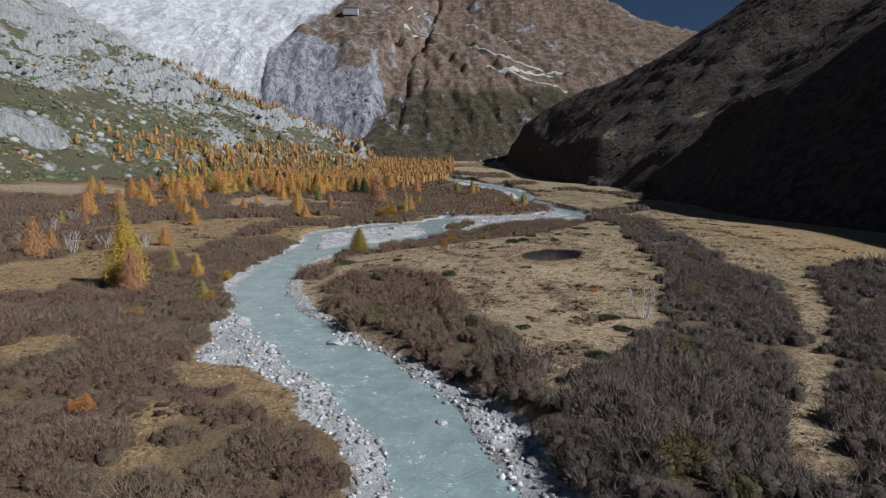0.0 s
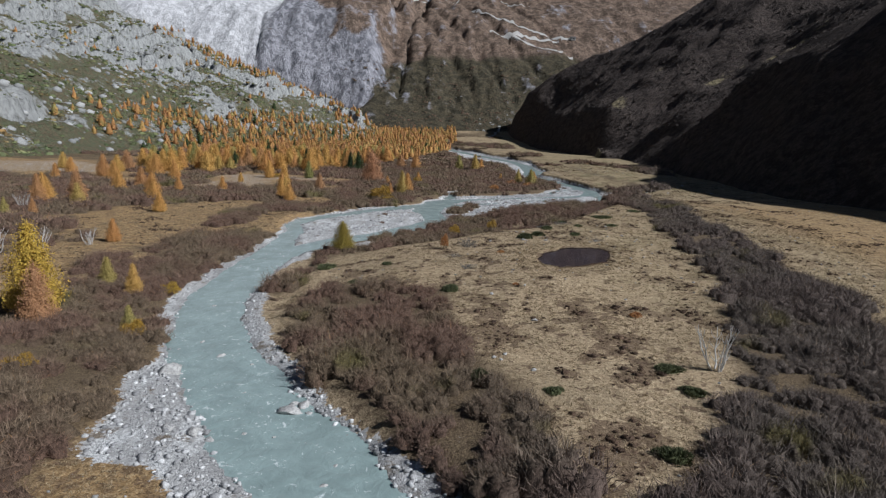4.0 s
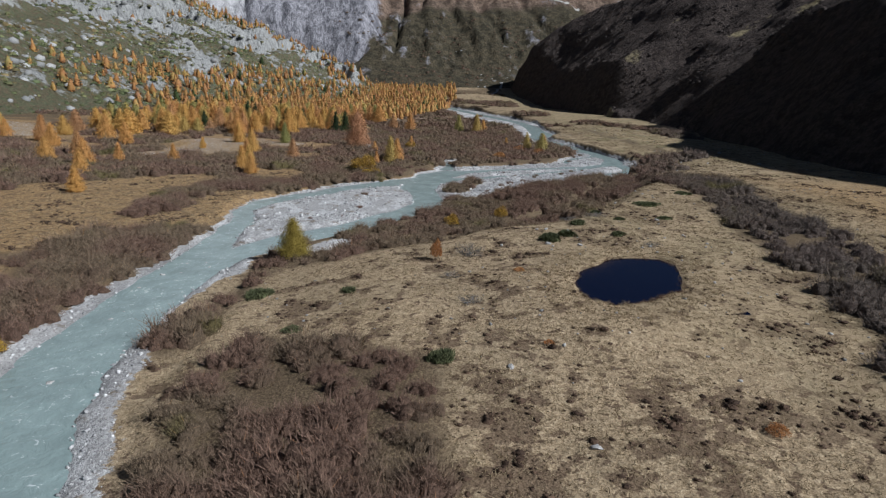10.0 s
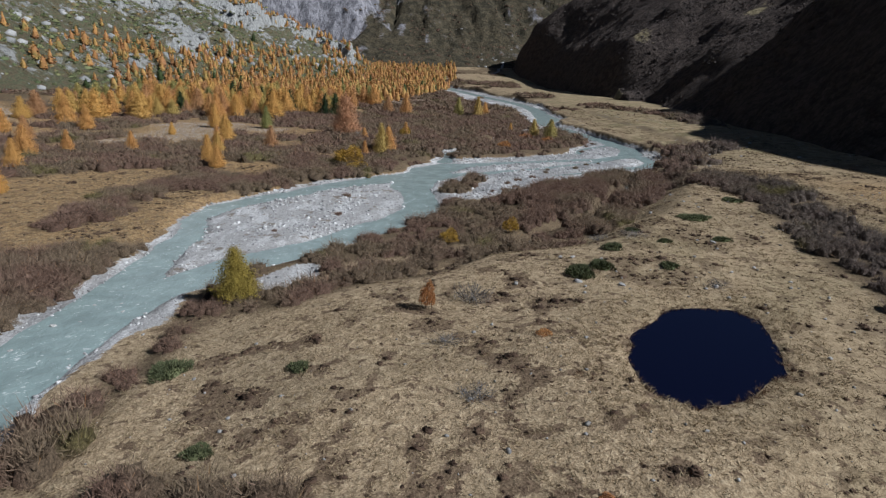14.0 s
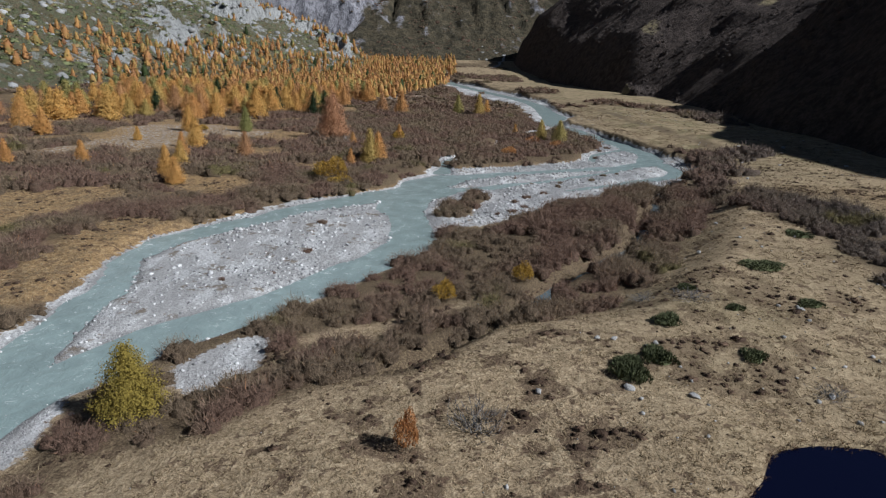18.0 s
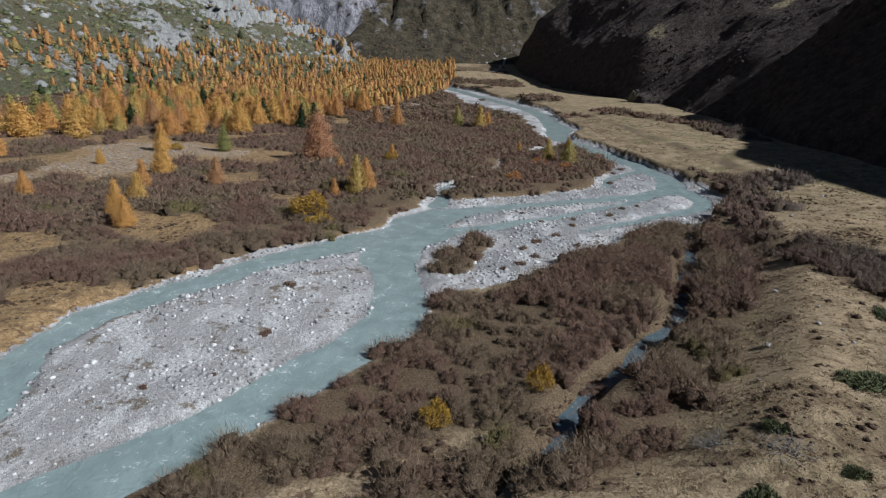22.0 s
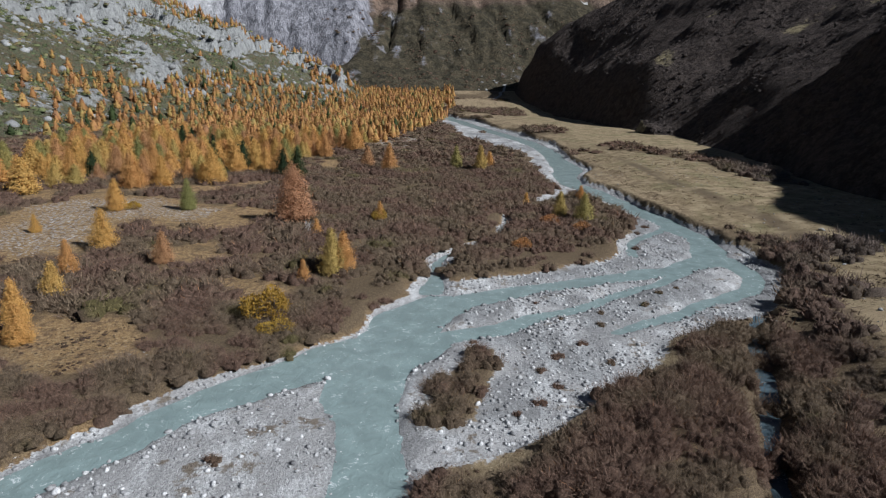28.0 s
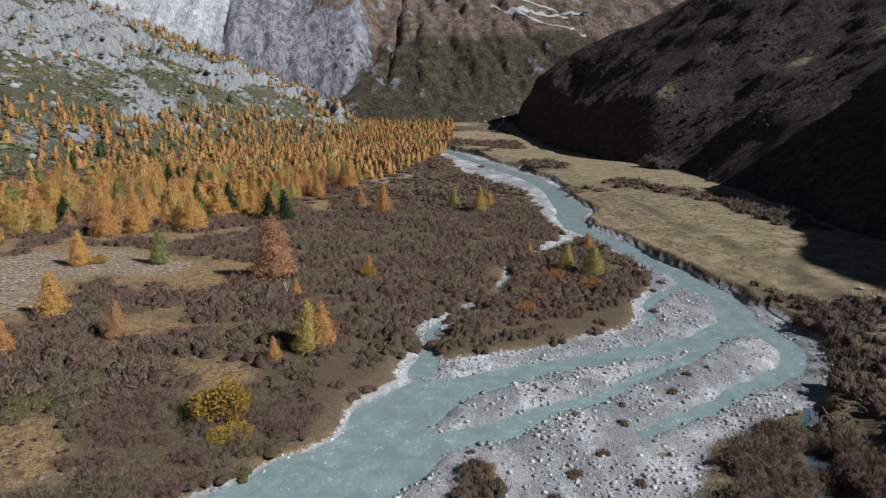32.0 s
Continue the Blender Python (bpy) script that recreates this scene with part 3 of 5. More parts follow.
def right_hill(x, y):
    foot = [(124, -300, 0), (108, 50, 0), (97, 110, 0), (92, 150, 0), (88, 190, 0), (89, 225, 0), (95, 270, 0), (100, 310, 0), (103, 345, 0), (104, 400, 0), (95, 440, 0), (84, 500, 0), (80, 540, 0), (72, 620, 0), (66, 700, 0), (67, 780, 0), (95, 860, 0)]
    edge = np.interp(y, [p[1] for p in foot], [p[0] for p in foot]) + 7 * fbm(x, y, 45, 3, 70)
    d = np.where(x > edge, 1, -1) * line_dist(x, y, foot) + 6 * fbm(x, y, 30, 3, 76)
    # the near face is steep and turned from the sun; the spur behind it lies flatter
    wall = smooth(378 - y - 0.46 * d + 16 * fbm(x, y, 60, 3, 72), 0, 45)
    toe = smooth(y - 0.2 * d, 432, 470) * smooth(800 - y, 0, 50)
    brow = np.interp(y, [60, 110, 140, 170, 220, 260, 320], [160, 165, 140, 112, 74, 54, 40]) * (1 + 0.22 * fbm(x, y, 60, 4, 77))
    spur = np.where(d < 0, d, np.minimum((0.70 + 0.83 * toe) * d, 40 + (0.62 + 0.26 * smooth(y, 480, 600)) * (d - 56 + 28 * toe)))
    steep = np.where(d < 0, d, np.minimum(1.18 * d, brow + 0.60 * (d - brow / 1.18)))
    up = spur * (1 - wall) + steep * wall
    lie = smooth(d, 4, 45) * (1 - 0.6 * wall)
    up = up + lie * (11 * fbm(x + 0.5 * y, y - 0.3 * x, 75, 4, 71) + 4.5 * fbm(x * 0.6, y, 26, 4, 74, 0.6)) + 1.5 * fbm(x, y, 9, 4, 73, 0.6) * smooth(d, 0, 20)
    # sheep paths and ledges across the spur
    q = up / 15 + 0.9 * fbm(x, y, 80, 3, 78)
    up = up + 1.3 * (smooth(q % 1, 0.45, 0.8) - (q % 1)) * lie
    up = up + 8 * np.exp(-((x - 98) / 7) ** 2 - ((y - 418) / 13) ** 2)
    # the crest falls steeply to the nose of the spur
    crest = np.interp(x, [44, 62, 68, 77, 95, 120, 150, 176, 218, 279, 340, 600], [-12, -2, 4, 40, 62, 82, 96, 106, 127, 163, 210, 330])
    far = smooth(y, 590, 735)
    up = up * (1 - far) + np.minimum(up * 1.6 + 10, crest + 14) * far
    top = crest - 0.75 * np.maximum(y - 760, 0) + 5 * fbm(x, y, 60, 4, 75) + 3 * fbm(x, y, 16, 3, 80)
    bare = np.maximum.reduce([0.3 - np.hypot((x - cx) / rx, (y - cy) / ry) * 0.3 + 0.12 * fbm(x, y, 8, 3, 82) for cx, cy, rx, ry in ((123, 470, 12, 14), (96, 420, 8, 14), (175, 440, 30, 9), (215, 420, 30, 10), (150, 500, 26, 7))])
    return np.maximum(np.minimum(up, top) + 1.0, -8), bare


def back_mountain(x, y):
    w = 45 * fbm(x, y, 260, 4, 81)
    rough = fbm(x, y, 130, 6, 83, 0.55)
    edge = 34 * fbm(x, y, 60, 4, 84) + 0.10 * (y - 900)
    part_l = smooth(x - 0.5 * edge - 0.15 * (y - 880), -300, -255)
    nose = smooth(-x + edge, 92, 125) * part_l
    slab = 1 - part_l
    s = y - 745 + w * 0.6 + 0.10 * np.maximum(x - 100, 0)
    slope = np.interp(s, [-200, 0, 100, 260, 620, 900, 1300, 1900], [-30, 3, 42, 158, 380, 500, 545, 560])
    gran = np.interp(s, [-200, 0, 115, 150, 220, 620, 900, 1300], [-30, 3, 38, 100, 185, 390, 510, 590])
    bare = np.interp(s, [-200, 0, 115, 150, 225, 620, 900, 1300], [-30, 3, 38, 93, 176, 400, 620, 800])
    z = slope * (1 - nose - slab) + gran * nose + bare * slab
    lean = 0.15 + 0.5 * smooth(x, -20, 140)
    rib = fbm(x + lean * y, y * 0.2, 38, 5, 87, 0.6)
    crag = fbm(x + 0.2 * y, y * 0.45, 13, 5, 88, 0.62)
    fold = fbm(x - 0.35 * y, y * 0.25, 24, 5, 89, 0.62)
    z = z + smooth(s, 20, 150) * (22 * rough + (4.5 - 1.5 * slab + 4 * nose) * rib + (6.0 + 0.5 * nose - 2 * slab) * crag + 5 * (nose + 0.8 * slab) * fold)
    q = z / 26 + 1.1 * rough
    z = z + (1.2 + 3.5 * smooth(rough, 0, 0.3)) * (smooth(q % 1, 0.3, 0.8) - (q % 1)) * smooth(s, 60, 160) * (1 - 0.85 * slab) * (1 - 0.75 * nose)
    for gx, wide, deep, lean in ((-66, 3.6, 11, 0.09), (-30, 4, 4, -0.05), (-88, 3, 4, 0.02), (24, 5, 5, -0.4), (70, 6, 6, -0.5), (140, 7, 7, -0.55), (215, 7, 6, -0.5)):
        z = z - deep * np.exp(-((x - gx - lean * (y - 900) + 16 * rough + 5 * crag) / wide) ** 2) * smooth(s, 100, 170)
    z = z - 11 * np.exp(-((x + 268 + 0.12 * (y - 900) + 10 * rib + 6 * crag) / 3.6) ** 2) * smooth(s, 125, 160) * smooth(260 - s, 0, 60)
    z = np.minimum(z, 335 - 0.47 * (x - 300) + 26 * rough + 14 * rib)
    turf = smooth(z + 120 * rough + 50 * crag + 0.5 * (x + 190), 150, 215) * (1 - slab)
    rock = np.maximum(0.34 * nose * (1 - turf), 0.5 * slab) * smooth(s, 95, 130) + (1 - nose) * (1 - slab) * (0.22 * crag + 0.10 * rib - 0.06) + 0.02
    wood = smooth(120 - z + 34 * rough, -15, 25) * (1 - nose * smooth(s, 95, 120)) * (1 - slab)
    return z, rock, wood, slab


tagged(grid_mesh("hill_left", steps((-700, -400, 8), (-400, 10, 3)), steps((-150, 100, 9), (100, 1000, 3.2)), left_hill, M_left, ("rock",)),
       "rocky hillside with green scrub and pale granite ledges", "hillside", kind="structure")
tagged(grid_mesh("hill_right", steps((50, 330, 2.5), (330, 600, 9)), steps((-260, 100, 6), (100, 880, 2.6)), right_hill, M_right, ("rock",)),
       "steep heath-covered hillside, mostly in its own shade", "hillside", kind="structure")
tagged(grid_mesh("mountain", steps((-1200, -420, 9), (-420, 320, 3.7), (320, 1400, 12)), steps((640, 1150, 3.7), (1150, 2400, 12)), back_mountain, M_back, ("rock", "wood", "pale")),
       "mountain side of pale granite slabs and brown alpine turf", "mountain", kind="structure")
river = grid_mesh("river", steps((-45, 62, 9)), steps((-60, 520, 10), (520, 620, 4)), lambda x, y: level(y) + 0 * x, M_river)
tagged(river, "milky turquoise glacier river with small ripples", "river", kind="structure")

pond_water, pnt, pb = material("pond_water", 0.06, 0.2)
pb.inputs["Base Color"].default_value = (0.003, 0.004, 0.016, 1)
pnt.links.new(bump(pnt, tex(pnt, 2.0, 2), 0.02, 0.05), pb.inputs["Normal"])
tagged(grid_mesh("pond", steps((11, 24, 1.3)), steps((88.5, 105, 1.5)), lambda x, y: 2.68 + 0 * x, pond_water), "small dark still pond in the meadow", "pond", kind="structure")


def strip(name, pts, mat, zfun, wide=1.0):
    """A ribbon that follows points of (x, y, half width) over the land."""
    P = np.array(pts, float)
    t = np.linspace(0, len(P) - 1, (len(P) - 1) * 8 + 1)
    c = np.stack([np.interp(t, np.arange(len(P)), P[:, k]) for k in range(3)], 1)
    g = np.gradient(c[:, :2], axis=0)
    nrm = np.stack([-g[:, 1], g[:, 0]], 1) / np.linalg.norm(g, axis=1, keepdims=True)
    rows = []
    for k in (-1, 0, 1):
        xy = c[:, :2] + nrm * c[:, 2:] * k * wide
        rows.append(np.column_stack([xy, zfun(xy[:, 0], xy[:, 1])]))
    n = len(t)
    co = np.concatenate(rows)
    i = np.arange(n - 1)
    quads = np.concatenate([np.stack([i + k * n, i + 1 + k * n, i + 1 + (k + 1) * n, i + (k + 1) * n], 1) for k in (0, 1)])
    me = raw_mesh(name, co, quads)
    me.materials.append(mat)
    return new(name, me)


M_brook = water_material("brook_water", (0.10, 0.14, 0.16), 0.08, 0.4)
tagged(strip("brook", CREEK, M_brook, lambda x, y: level(y) + 0.22, 1.7), "narrow clear brook running through the scrub", "brook", kind="structure")


# ---- plants: shapes ----
def dome(rng, r, h, rings=3, seg=8, lump=0.25):
    """A lumpy low mound: points and triangles."""
    pts, tri = [], []
    for k in range(rings):
        a = k / rings * math.pi / 2
        for j in range(seg):
            q = 2 * math.pi * (j + 0.5 * (k % 2)) / seg
            s = 1 + lump * (rng.random() * 2 - 1)
            pts.append((r * math.cos(a) * math.cos(q) * s, r * math.cos(a) * math.sin(q) * s, h * math.sin(a) * s - 0.12 * (k == 0)))
    pts.append((0, 0, h))
    for k in range(rings - 1):
        for j in range(seg):
            a, b, c, d = k * seg + j, k * seg + (j + 1) % seg, (k + 1) * seg + j, (k + 1) * seg + (j + 1) % seg
            tri += [(a, b, c), (b, d, c)]
    tri += [((rings - 1) * seg + j, (rings - 1) * seg + (j + 1) % seg, rings * seg) for j in range(seg)]
    return np.array(pts), np.array(tri)


def blades(base, tip, width, rng):
    """One thin triangle from each base to each tip."""
    n = len(base)
    side = np.cross(tip - base, rng.normal(size=(n, 3)))
    side /= np.linalg.norm(side, axis=1, keepdims=True) + 1e-9
    co = np.stack([base - side * width, base + side * width, tip], 1).reshape(-1, 3)
    return co, np.arange(3 * n).reshape(-1, 3)


def joined(pieces):
    co, tri, n = [], [], 0
    for c, f in pieces:
        co.append(c)
        tri.append(f + n)
        n += len(c)
    return np.concatenate(co), np.concatenate(tri)


def shrub_shape(seed, stems, twigs, thick, spread=0.85):
    """A leafless shrub about 1 m in radius and 1 m high: stems that fan out, fine twigs along them."""
    rng = np.random.default_rng(seed)
    az, el = rng.random(stems) * 2 * math.pi, np.arcsin(rng.random(stems) ** 0.7 * 0.93 + 0.05)
    way = np.stack([np.cos(az) * np.cos(el) * spread, np.sin(az) * np.cos(el) * spread, np.sin(el)], 1)
    base = np.concatenate([rng.normal(size=(stems, 2)) * 0.32, np.zeros((stems, 1))], 1)
    reach = (0.75 + 0.35 * rng.random((stems, 1)))
    mid = base + way * reach * 0.55 + rng.normal(size=(stems, 3)) * 0.05
    tip = base * 0.9 + way * reach + np.array([0, 0, 0.12]) * reach + rng.normal(size=(stems, 3)) * 0.06
    out = [blades(base - [0, 0, 0.1], mid * 1.1 - base * 0.1, thick * 1.3, rng), blades(mid * 0.9 + base * 0.1, tip, thick, rng)]
    k = np.repeat(np.arange(stems), twigs)
    f = 0.15 + 0.85 * rng.random((len(k), 1))
    root = mid[k] * (1 - f) + tip[k] * f
    end = root + way[k] * 0.15 + rng.normal(size=(len(k), 3)) * 0.12 + [0, 0, 0.12]
    out.append(blades(root, end, thick * 0.75, rng))
    return joined(out)


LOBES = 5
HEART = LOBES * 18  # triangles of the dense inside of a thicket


def thicket_shape(seed, twigs, thick):
    """A rounded willow thicket about 1 m in radius and 1 m high: lobes of fine twigs that rise from a dense inside."""
    rng = np.random.default_rng(seed)
    out, hearts = [], []
    for k in range(LOBES):
        a = 2 * math.pi * (k + 0.7 * rng.random()) / LOBES
        q = (0.0 if k == 0 else 0.42 + 0.16 * rng.random())
        c = np.array([q * math.cos(a), q * math.sin(a), 0.0])
        r, h = 0.5 + 0.16 * rng.random(), (0.98 if k == 0 else 0.62 + 0.26 * rng.random())
        n = twigs // LOBES
        p = rng.normal(size=(n, 3))
        p[:, 2] = np.abs(p[:, 2]) + 0.05
        p /= np.linalg.norm(p, axis=1, keepdims=True)
        start = c + p * (r, r, h) * (0.42 + 0.5 * rng.random((n, 1)))
        rise = p * (0.5, 0.5, 0.2) + [0, 0, 0.52] + rng.normal(size=(n, 3)) * 0.28
        end = start + rise * (0.2 + 0.26 * rng.random((n, 1)))
        out.append(blades(start, end, thick * (0.6 + 0.8 * rng.random((n, 1))), rng))
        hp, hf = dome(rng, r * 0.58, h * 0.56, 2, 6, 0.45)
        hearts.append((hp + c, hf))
    return joined(out + hearts)


MOUND = 35  # triangles of the inside of a mound


def mound_shape(seed, sprigs, thick):
    """A bush far off: one uneven mound set with coarse sprigs."""
    rng = np.random.default_rng(seed)
    p = rng.normal(size=(sprigs, 3))
    p[:, 2] = np.abs(p[:, 2])
    p /= np.linalg.norm(p, axis=1, keepdims=True)
    p = p * (0.85, 0.85, 0.72) * (0.45 + 0.5 * rng.random((sprigs, 1)))
    return joined([blades(p, p + (p * 0.6 + [0, 0, 0.35] + rng.normal(size=(sprigs, 3)) * 0.4) * 0.6, thick, rng), dome(rng, 0.66, 0.48, 3, 7, 0.55)])


def scatter_mesh(name, shapes, X, Y, Z, size, tall, seed, mat, heart=0):
    """Many plants or stones in one mesh."""
    rng = np.random.default_rng(seed)
    which, spin = rng.integers(len(shapes), size=len(X)), rng.random(len(X)) * 2 * math.pi
    co, tri, n = [], [], 0
    for w, (c, f) in enumerate(shapes):
        k = np.flatnonzero(which == w)
        if not len(k):
            continue
        cs, sn = np.cos(spin[k])[:, None], np.sin(spin[k])[:, None]
        s = size[k][:, None]
        p = np.stack([X[k][:, None] + s * (cs * c[:, 0] - sn * c[:, 1]), Y[k][:, None] + s * (sn * c[:, 0] + cs * c[:, 1]), Z[k][:, None] + tall[k][:, None] * c[:, 2]], -1)
        co.append(p.reshape(-1, 3))
        tri.append((f[None] + (np.arange(len(k)) * len(c))[:, None, None]).reshape(-1, 3) + n)
        n += len(k) * len(c)
    me = raw_mesh(name, np.concatenate(co), np.concatenate(tri))
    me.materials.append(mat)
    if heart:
        me.materials.append(M_shaded_heart)
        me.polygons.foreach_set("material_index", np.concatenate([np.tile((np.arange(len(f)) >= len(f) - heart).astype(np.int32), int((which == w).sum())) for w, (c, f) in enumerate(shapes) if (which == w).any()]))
    return new(name, me)


def shape_mesh(name, shape, mat, flat=True, heart=False):
    me = raw_mesh(name, *shape)
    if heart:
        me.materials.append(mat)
        me.materials.append(M_shaded_heart)
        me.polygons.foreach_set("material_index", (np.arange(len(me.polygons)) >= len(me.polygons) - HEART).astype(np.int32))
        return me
    if not flat:
        me.polygons.foreach_set("use_smooth", np.ones(len(me.polygons), bool))
    me.materials.append(mat)
    return me


def jitter(x0, x1, y0, y1, gap, seed):
    rng = np.random.default_rng(seed)
    X, Y = np.meshgrid(np.arange(x0, x1, gap), np.arange(y0, y1, gap))
    X = X + (rng.random(X.shape) - 0.5) * gap * 1.1
    Y = Y + (rng.random(X.shape) - 0.5) * gap * 1.1
    return X.ravel(), Y.ravel(), rng


def in_sight(x, y):
    return (np.abs(x) < 0.74 * (y + 4) + 5) & (y > 12)


# ---- plants: materials ----
def twig_material(name="bare_twigs", inner=False):
    m, nt, b = material(name, 0.85, 0.15)
    g = nt.nodes.new("ShaderNodeNewGeometry")
    kinds = nt.nodes.new("ShaderNodeTexNoise")
    kinds.inputs["Scale"].default_value, kinds.inputs["Detail"].default_value = 0.11, 3
    nt.links.new(g.outputs["Position"], kinds.inputs["Vector"])
    sep = nt.nodes.new("ShaderNodeSeparateXYZ")
    nt.links.new(g.outputs["Position"], sep.inputs[0])
    east = soft(nt, calc(nt, "SUBTRACT", sep.outputs["X"], calc(nt, "MULTIPLY", calc(nt, "SUBTRACT", sep.outputs["Y"], 60.0), 0.33)), -4, 24)
    brown = mix(nt, soft(nt, kinds.outputs["Fac"], 0.42, 0.58), (0.215, 0.142, 0.106), (0.218, 0.166, 0.113))
    tone = mix(nt, calc(nt, "MULTIPLY", east, 0.75), brown, (0.178, 0.155, 0.142))
    tone = mix(nt, soft(nt, kinds.outputs["Fac"], 0.63, 0.70), tone, (0.19, 0.165, 0.075))
    vary = ramp(nt, island(nt), [(0.0, (0.72, 0.72, 0.72)), (0.6, (1.0, 1.0, 1.0)), (0.97, (1.25, 1.22, 1.18)), (1.0, (1.7, 1.3, 0.85))])
    # bush insides: shade between the twigs is put into the colour as darker grain
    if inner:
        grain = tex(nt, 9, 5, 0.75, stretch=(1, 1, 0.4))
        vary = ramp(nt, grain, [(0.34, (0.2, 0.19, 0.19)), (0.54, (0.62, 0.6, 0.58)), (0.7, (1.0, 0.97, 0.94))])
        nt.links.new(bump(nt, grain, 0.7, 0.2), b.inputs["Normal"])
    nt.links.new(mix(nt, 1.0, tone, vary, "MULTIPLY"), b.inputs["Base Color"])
    return m


def plain_varied(name, dark, light, rough=0.85, by="island", spec=0.15):
    m, nt, b = material(name, rough, spec)
    src = island(nt) if by == "island" else rnd(nt)
    c = mix(nt, src, dark, light)
    c = mix(nt, soft(nt, tex(nt, 2.5, 4), 0.3, 0.7), mix(nt, 0.35, c, (0.01, 0.01, 0.01)), c)
    nt.links.new(c, b.inputs["Base Color"])
    return m


def needle_material(name, stops):
    m, nt, b = material(name, 0.8, 0.15)
    tone = ramp(nt, rnd(nt), stops)
    vary = ramp(nt, island(nt), [(0.0, (0.76, 0.76, 0.78)), (0.5, (1, 1, 1)), (1.0, (1.18, 1.16, 1.1))])
    nt.links.new(mix(nt, 1.0, tone, vary, "MULTIPLY"), b.inputs["Base Color"])
    return m


def stone_material(name, dark, light):
    m, nt, b = material(name, 0.85, 0.25)
    c = ramp(nt, island(nt), [(0.0, dark), (0.6, tuple((p + q) / 2 for p, q in zip(dark, light))), (1.0, light)])
    c = mix(nt, soft(nt, tex(nt, 6, 5, 0.7), 0.42, 0.6), c, mix(nt, 0.45, c, (0.08, 0.075, 0.07)))
    nt.links.new(c, b.inputs["Base Color"])
    nt.links.new(bump(nt, tex(nt, 9, 5, 0.7), 0.6, 0.04), b.inputs["Normal"])
    return m


M_twig = twig_material()
# inner twig mass, coloured darker than the outer twigs to stand for shade
M_shaded_heart = twig_material("shaded_inner_twigs", True)
M_heath = plain_varied("dry_heather", (0.05, 0.032, 0.022), (0.16, 0.105, 0.07))
M_grass = plain_varied("dry_grass", (0.21, 0.15, 0.083), (0.52, 0.41, 0.255))
M_sedge = plain_varied("rusty_sedge", (0.09, 0.05, 0.03), (0.26, 0.16, 0.09))
M_juniper = plain_varied("juniper_green", (0.065, 0.08, 0.04), (0.17, 0.185, 0.09))
M_larch = needle_material("larch_needles", [(0.0, (0.46, 0.26, 0.13)), (0.3, (0.58, 0.31, 0.11)), (0.6, (0.62, 0.37, 0.11)), (0.8, (0.53, 0.37, 0.12)), (0.9, (0.38, 0.32, 0.11)), (1.0, (0.25, 0.25, 0.09))])
M_forest, fnt, fb = material("forest_needles", 0.8, 0.15)
ftone = ramp(fnt, tex(fnt, 0.16, 2, 0.5), [(0.25, (0.27, 0.15, 0.085)), (0.40, (0.40, 0.205, 0.085)), (0.52, (0.45, 0.25, 0.09)), (0.62, (0.36, 0.26, 0.09)), (0.72, (0.22, 0.215, 0.085))])
fvary = ramp(fnt, island(fnt), [(0.0, (0.78, 0.74, 0.72)), (0.5, (1, 1, 1)), (1.0, (1.22, 1.22, 1.15))])
fnt.links.new(mix(fnt, 1.0, ftone, fvary, "MULTIPLY"), fb.inputs["Base Color"])
M_yellow = needle_material("yellow_needles", [(0.0, (0.24, 0.195, 0.045)), (1.0, (0.33, 0.24, 0.05))])
M_golden = needle_material("golden_needles", [(0.0, (0.50, 0.34, 0.06)), (1.0, (0.54, 0.37, 0.07))])
M_pine = needle_material("pine_needles", [(0.0, (0.02, 0.035, 0.016)), (1.0, (0.05, 0.07, 0.025))])
M_rust = needle_material("rusty_needles", [(0.0, (0.42, 0.21, 0.12)), (1.0, (0.45, 0.25, 0.13))])
M_bark = plain_varied("bark", (0.07, 0.05, 0.04), (0.13, 0.10, 0.08), by="object")
M_birch = plain_varied("pale_bark", (0.55, 0.53, 0.50), (0.72, 0.70, 0.67), by="object")
M_stone = stone_material("river_stone", (0.28, 0.28, 0.28), (0.86, 0.86, 0.85))
M_rock = stone_material("field_rock", (0.26, 0.255, 0.24), (0.55, 0.54, 0.52))

# ---- stones ----


def stone_shape(seed, sub=1, cuts=7, deep=0.55):
    rng = np.random.default_rng(seed)
    bm = bmesh.new()
    bmesh.ops.create_icosphere(bm, subdivisions=sub, radius=1.0)
    axes = rng.normal(size=(cuts, 3))
    axes /= np.linalg.norm(axes, axis=1, keepdims=True)
    cut = deep + 0.35 * rng.random(cuts)
    for v in bm.verts:
        p = np.array(v.co)
        for a, c in zip(axes, cut):
            over = p @ a - c
            if over > 0:
                p = p - a * over * 0.9
        v.co = p * (1.0, 0.8, 0.66) * (1 + 0.05 * rng.normal())
    bm.verts.ensure_lookup_table()
    co = np.array([v.co[:] for v in bm.verts])
    tri = np.array([[v.index for v in f.verts] for f in bm.faces])
    bm.free()
    return co, tri


PEBBLES = [stone_shape(100 + k, 1, 9, 0.42) for k in range(8)]


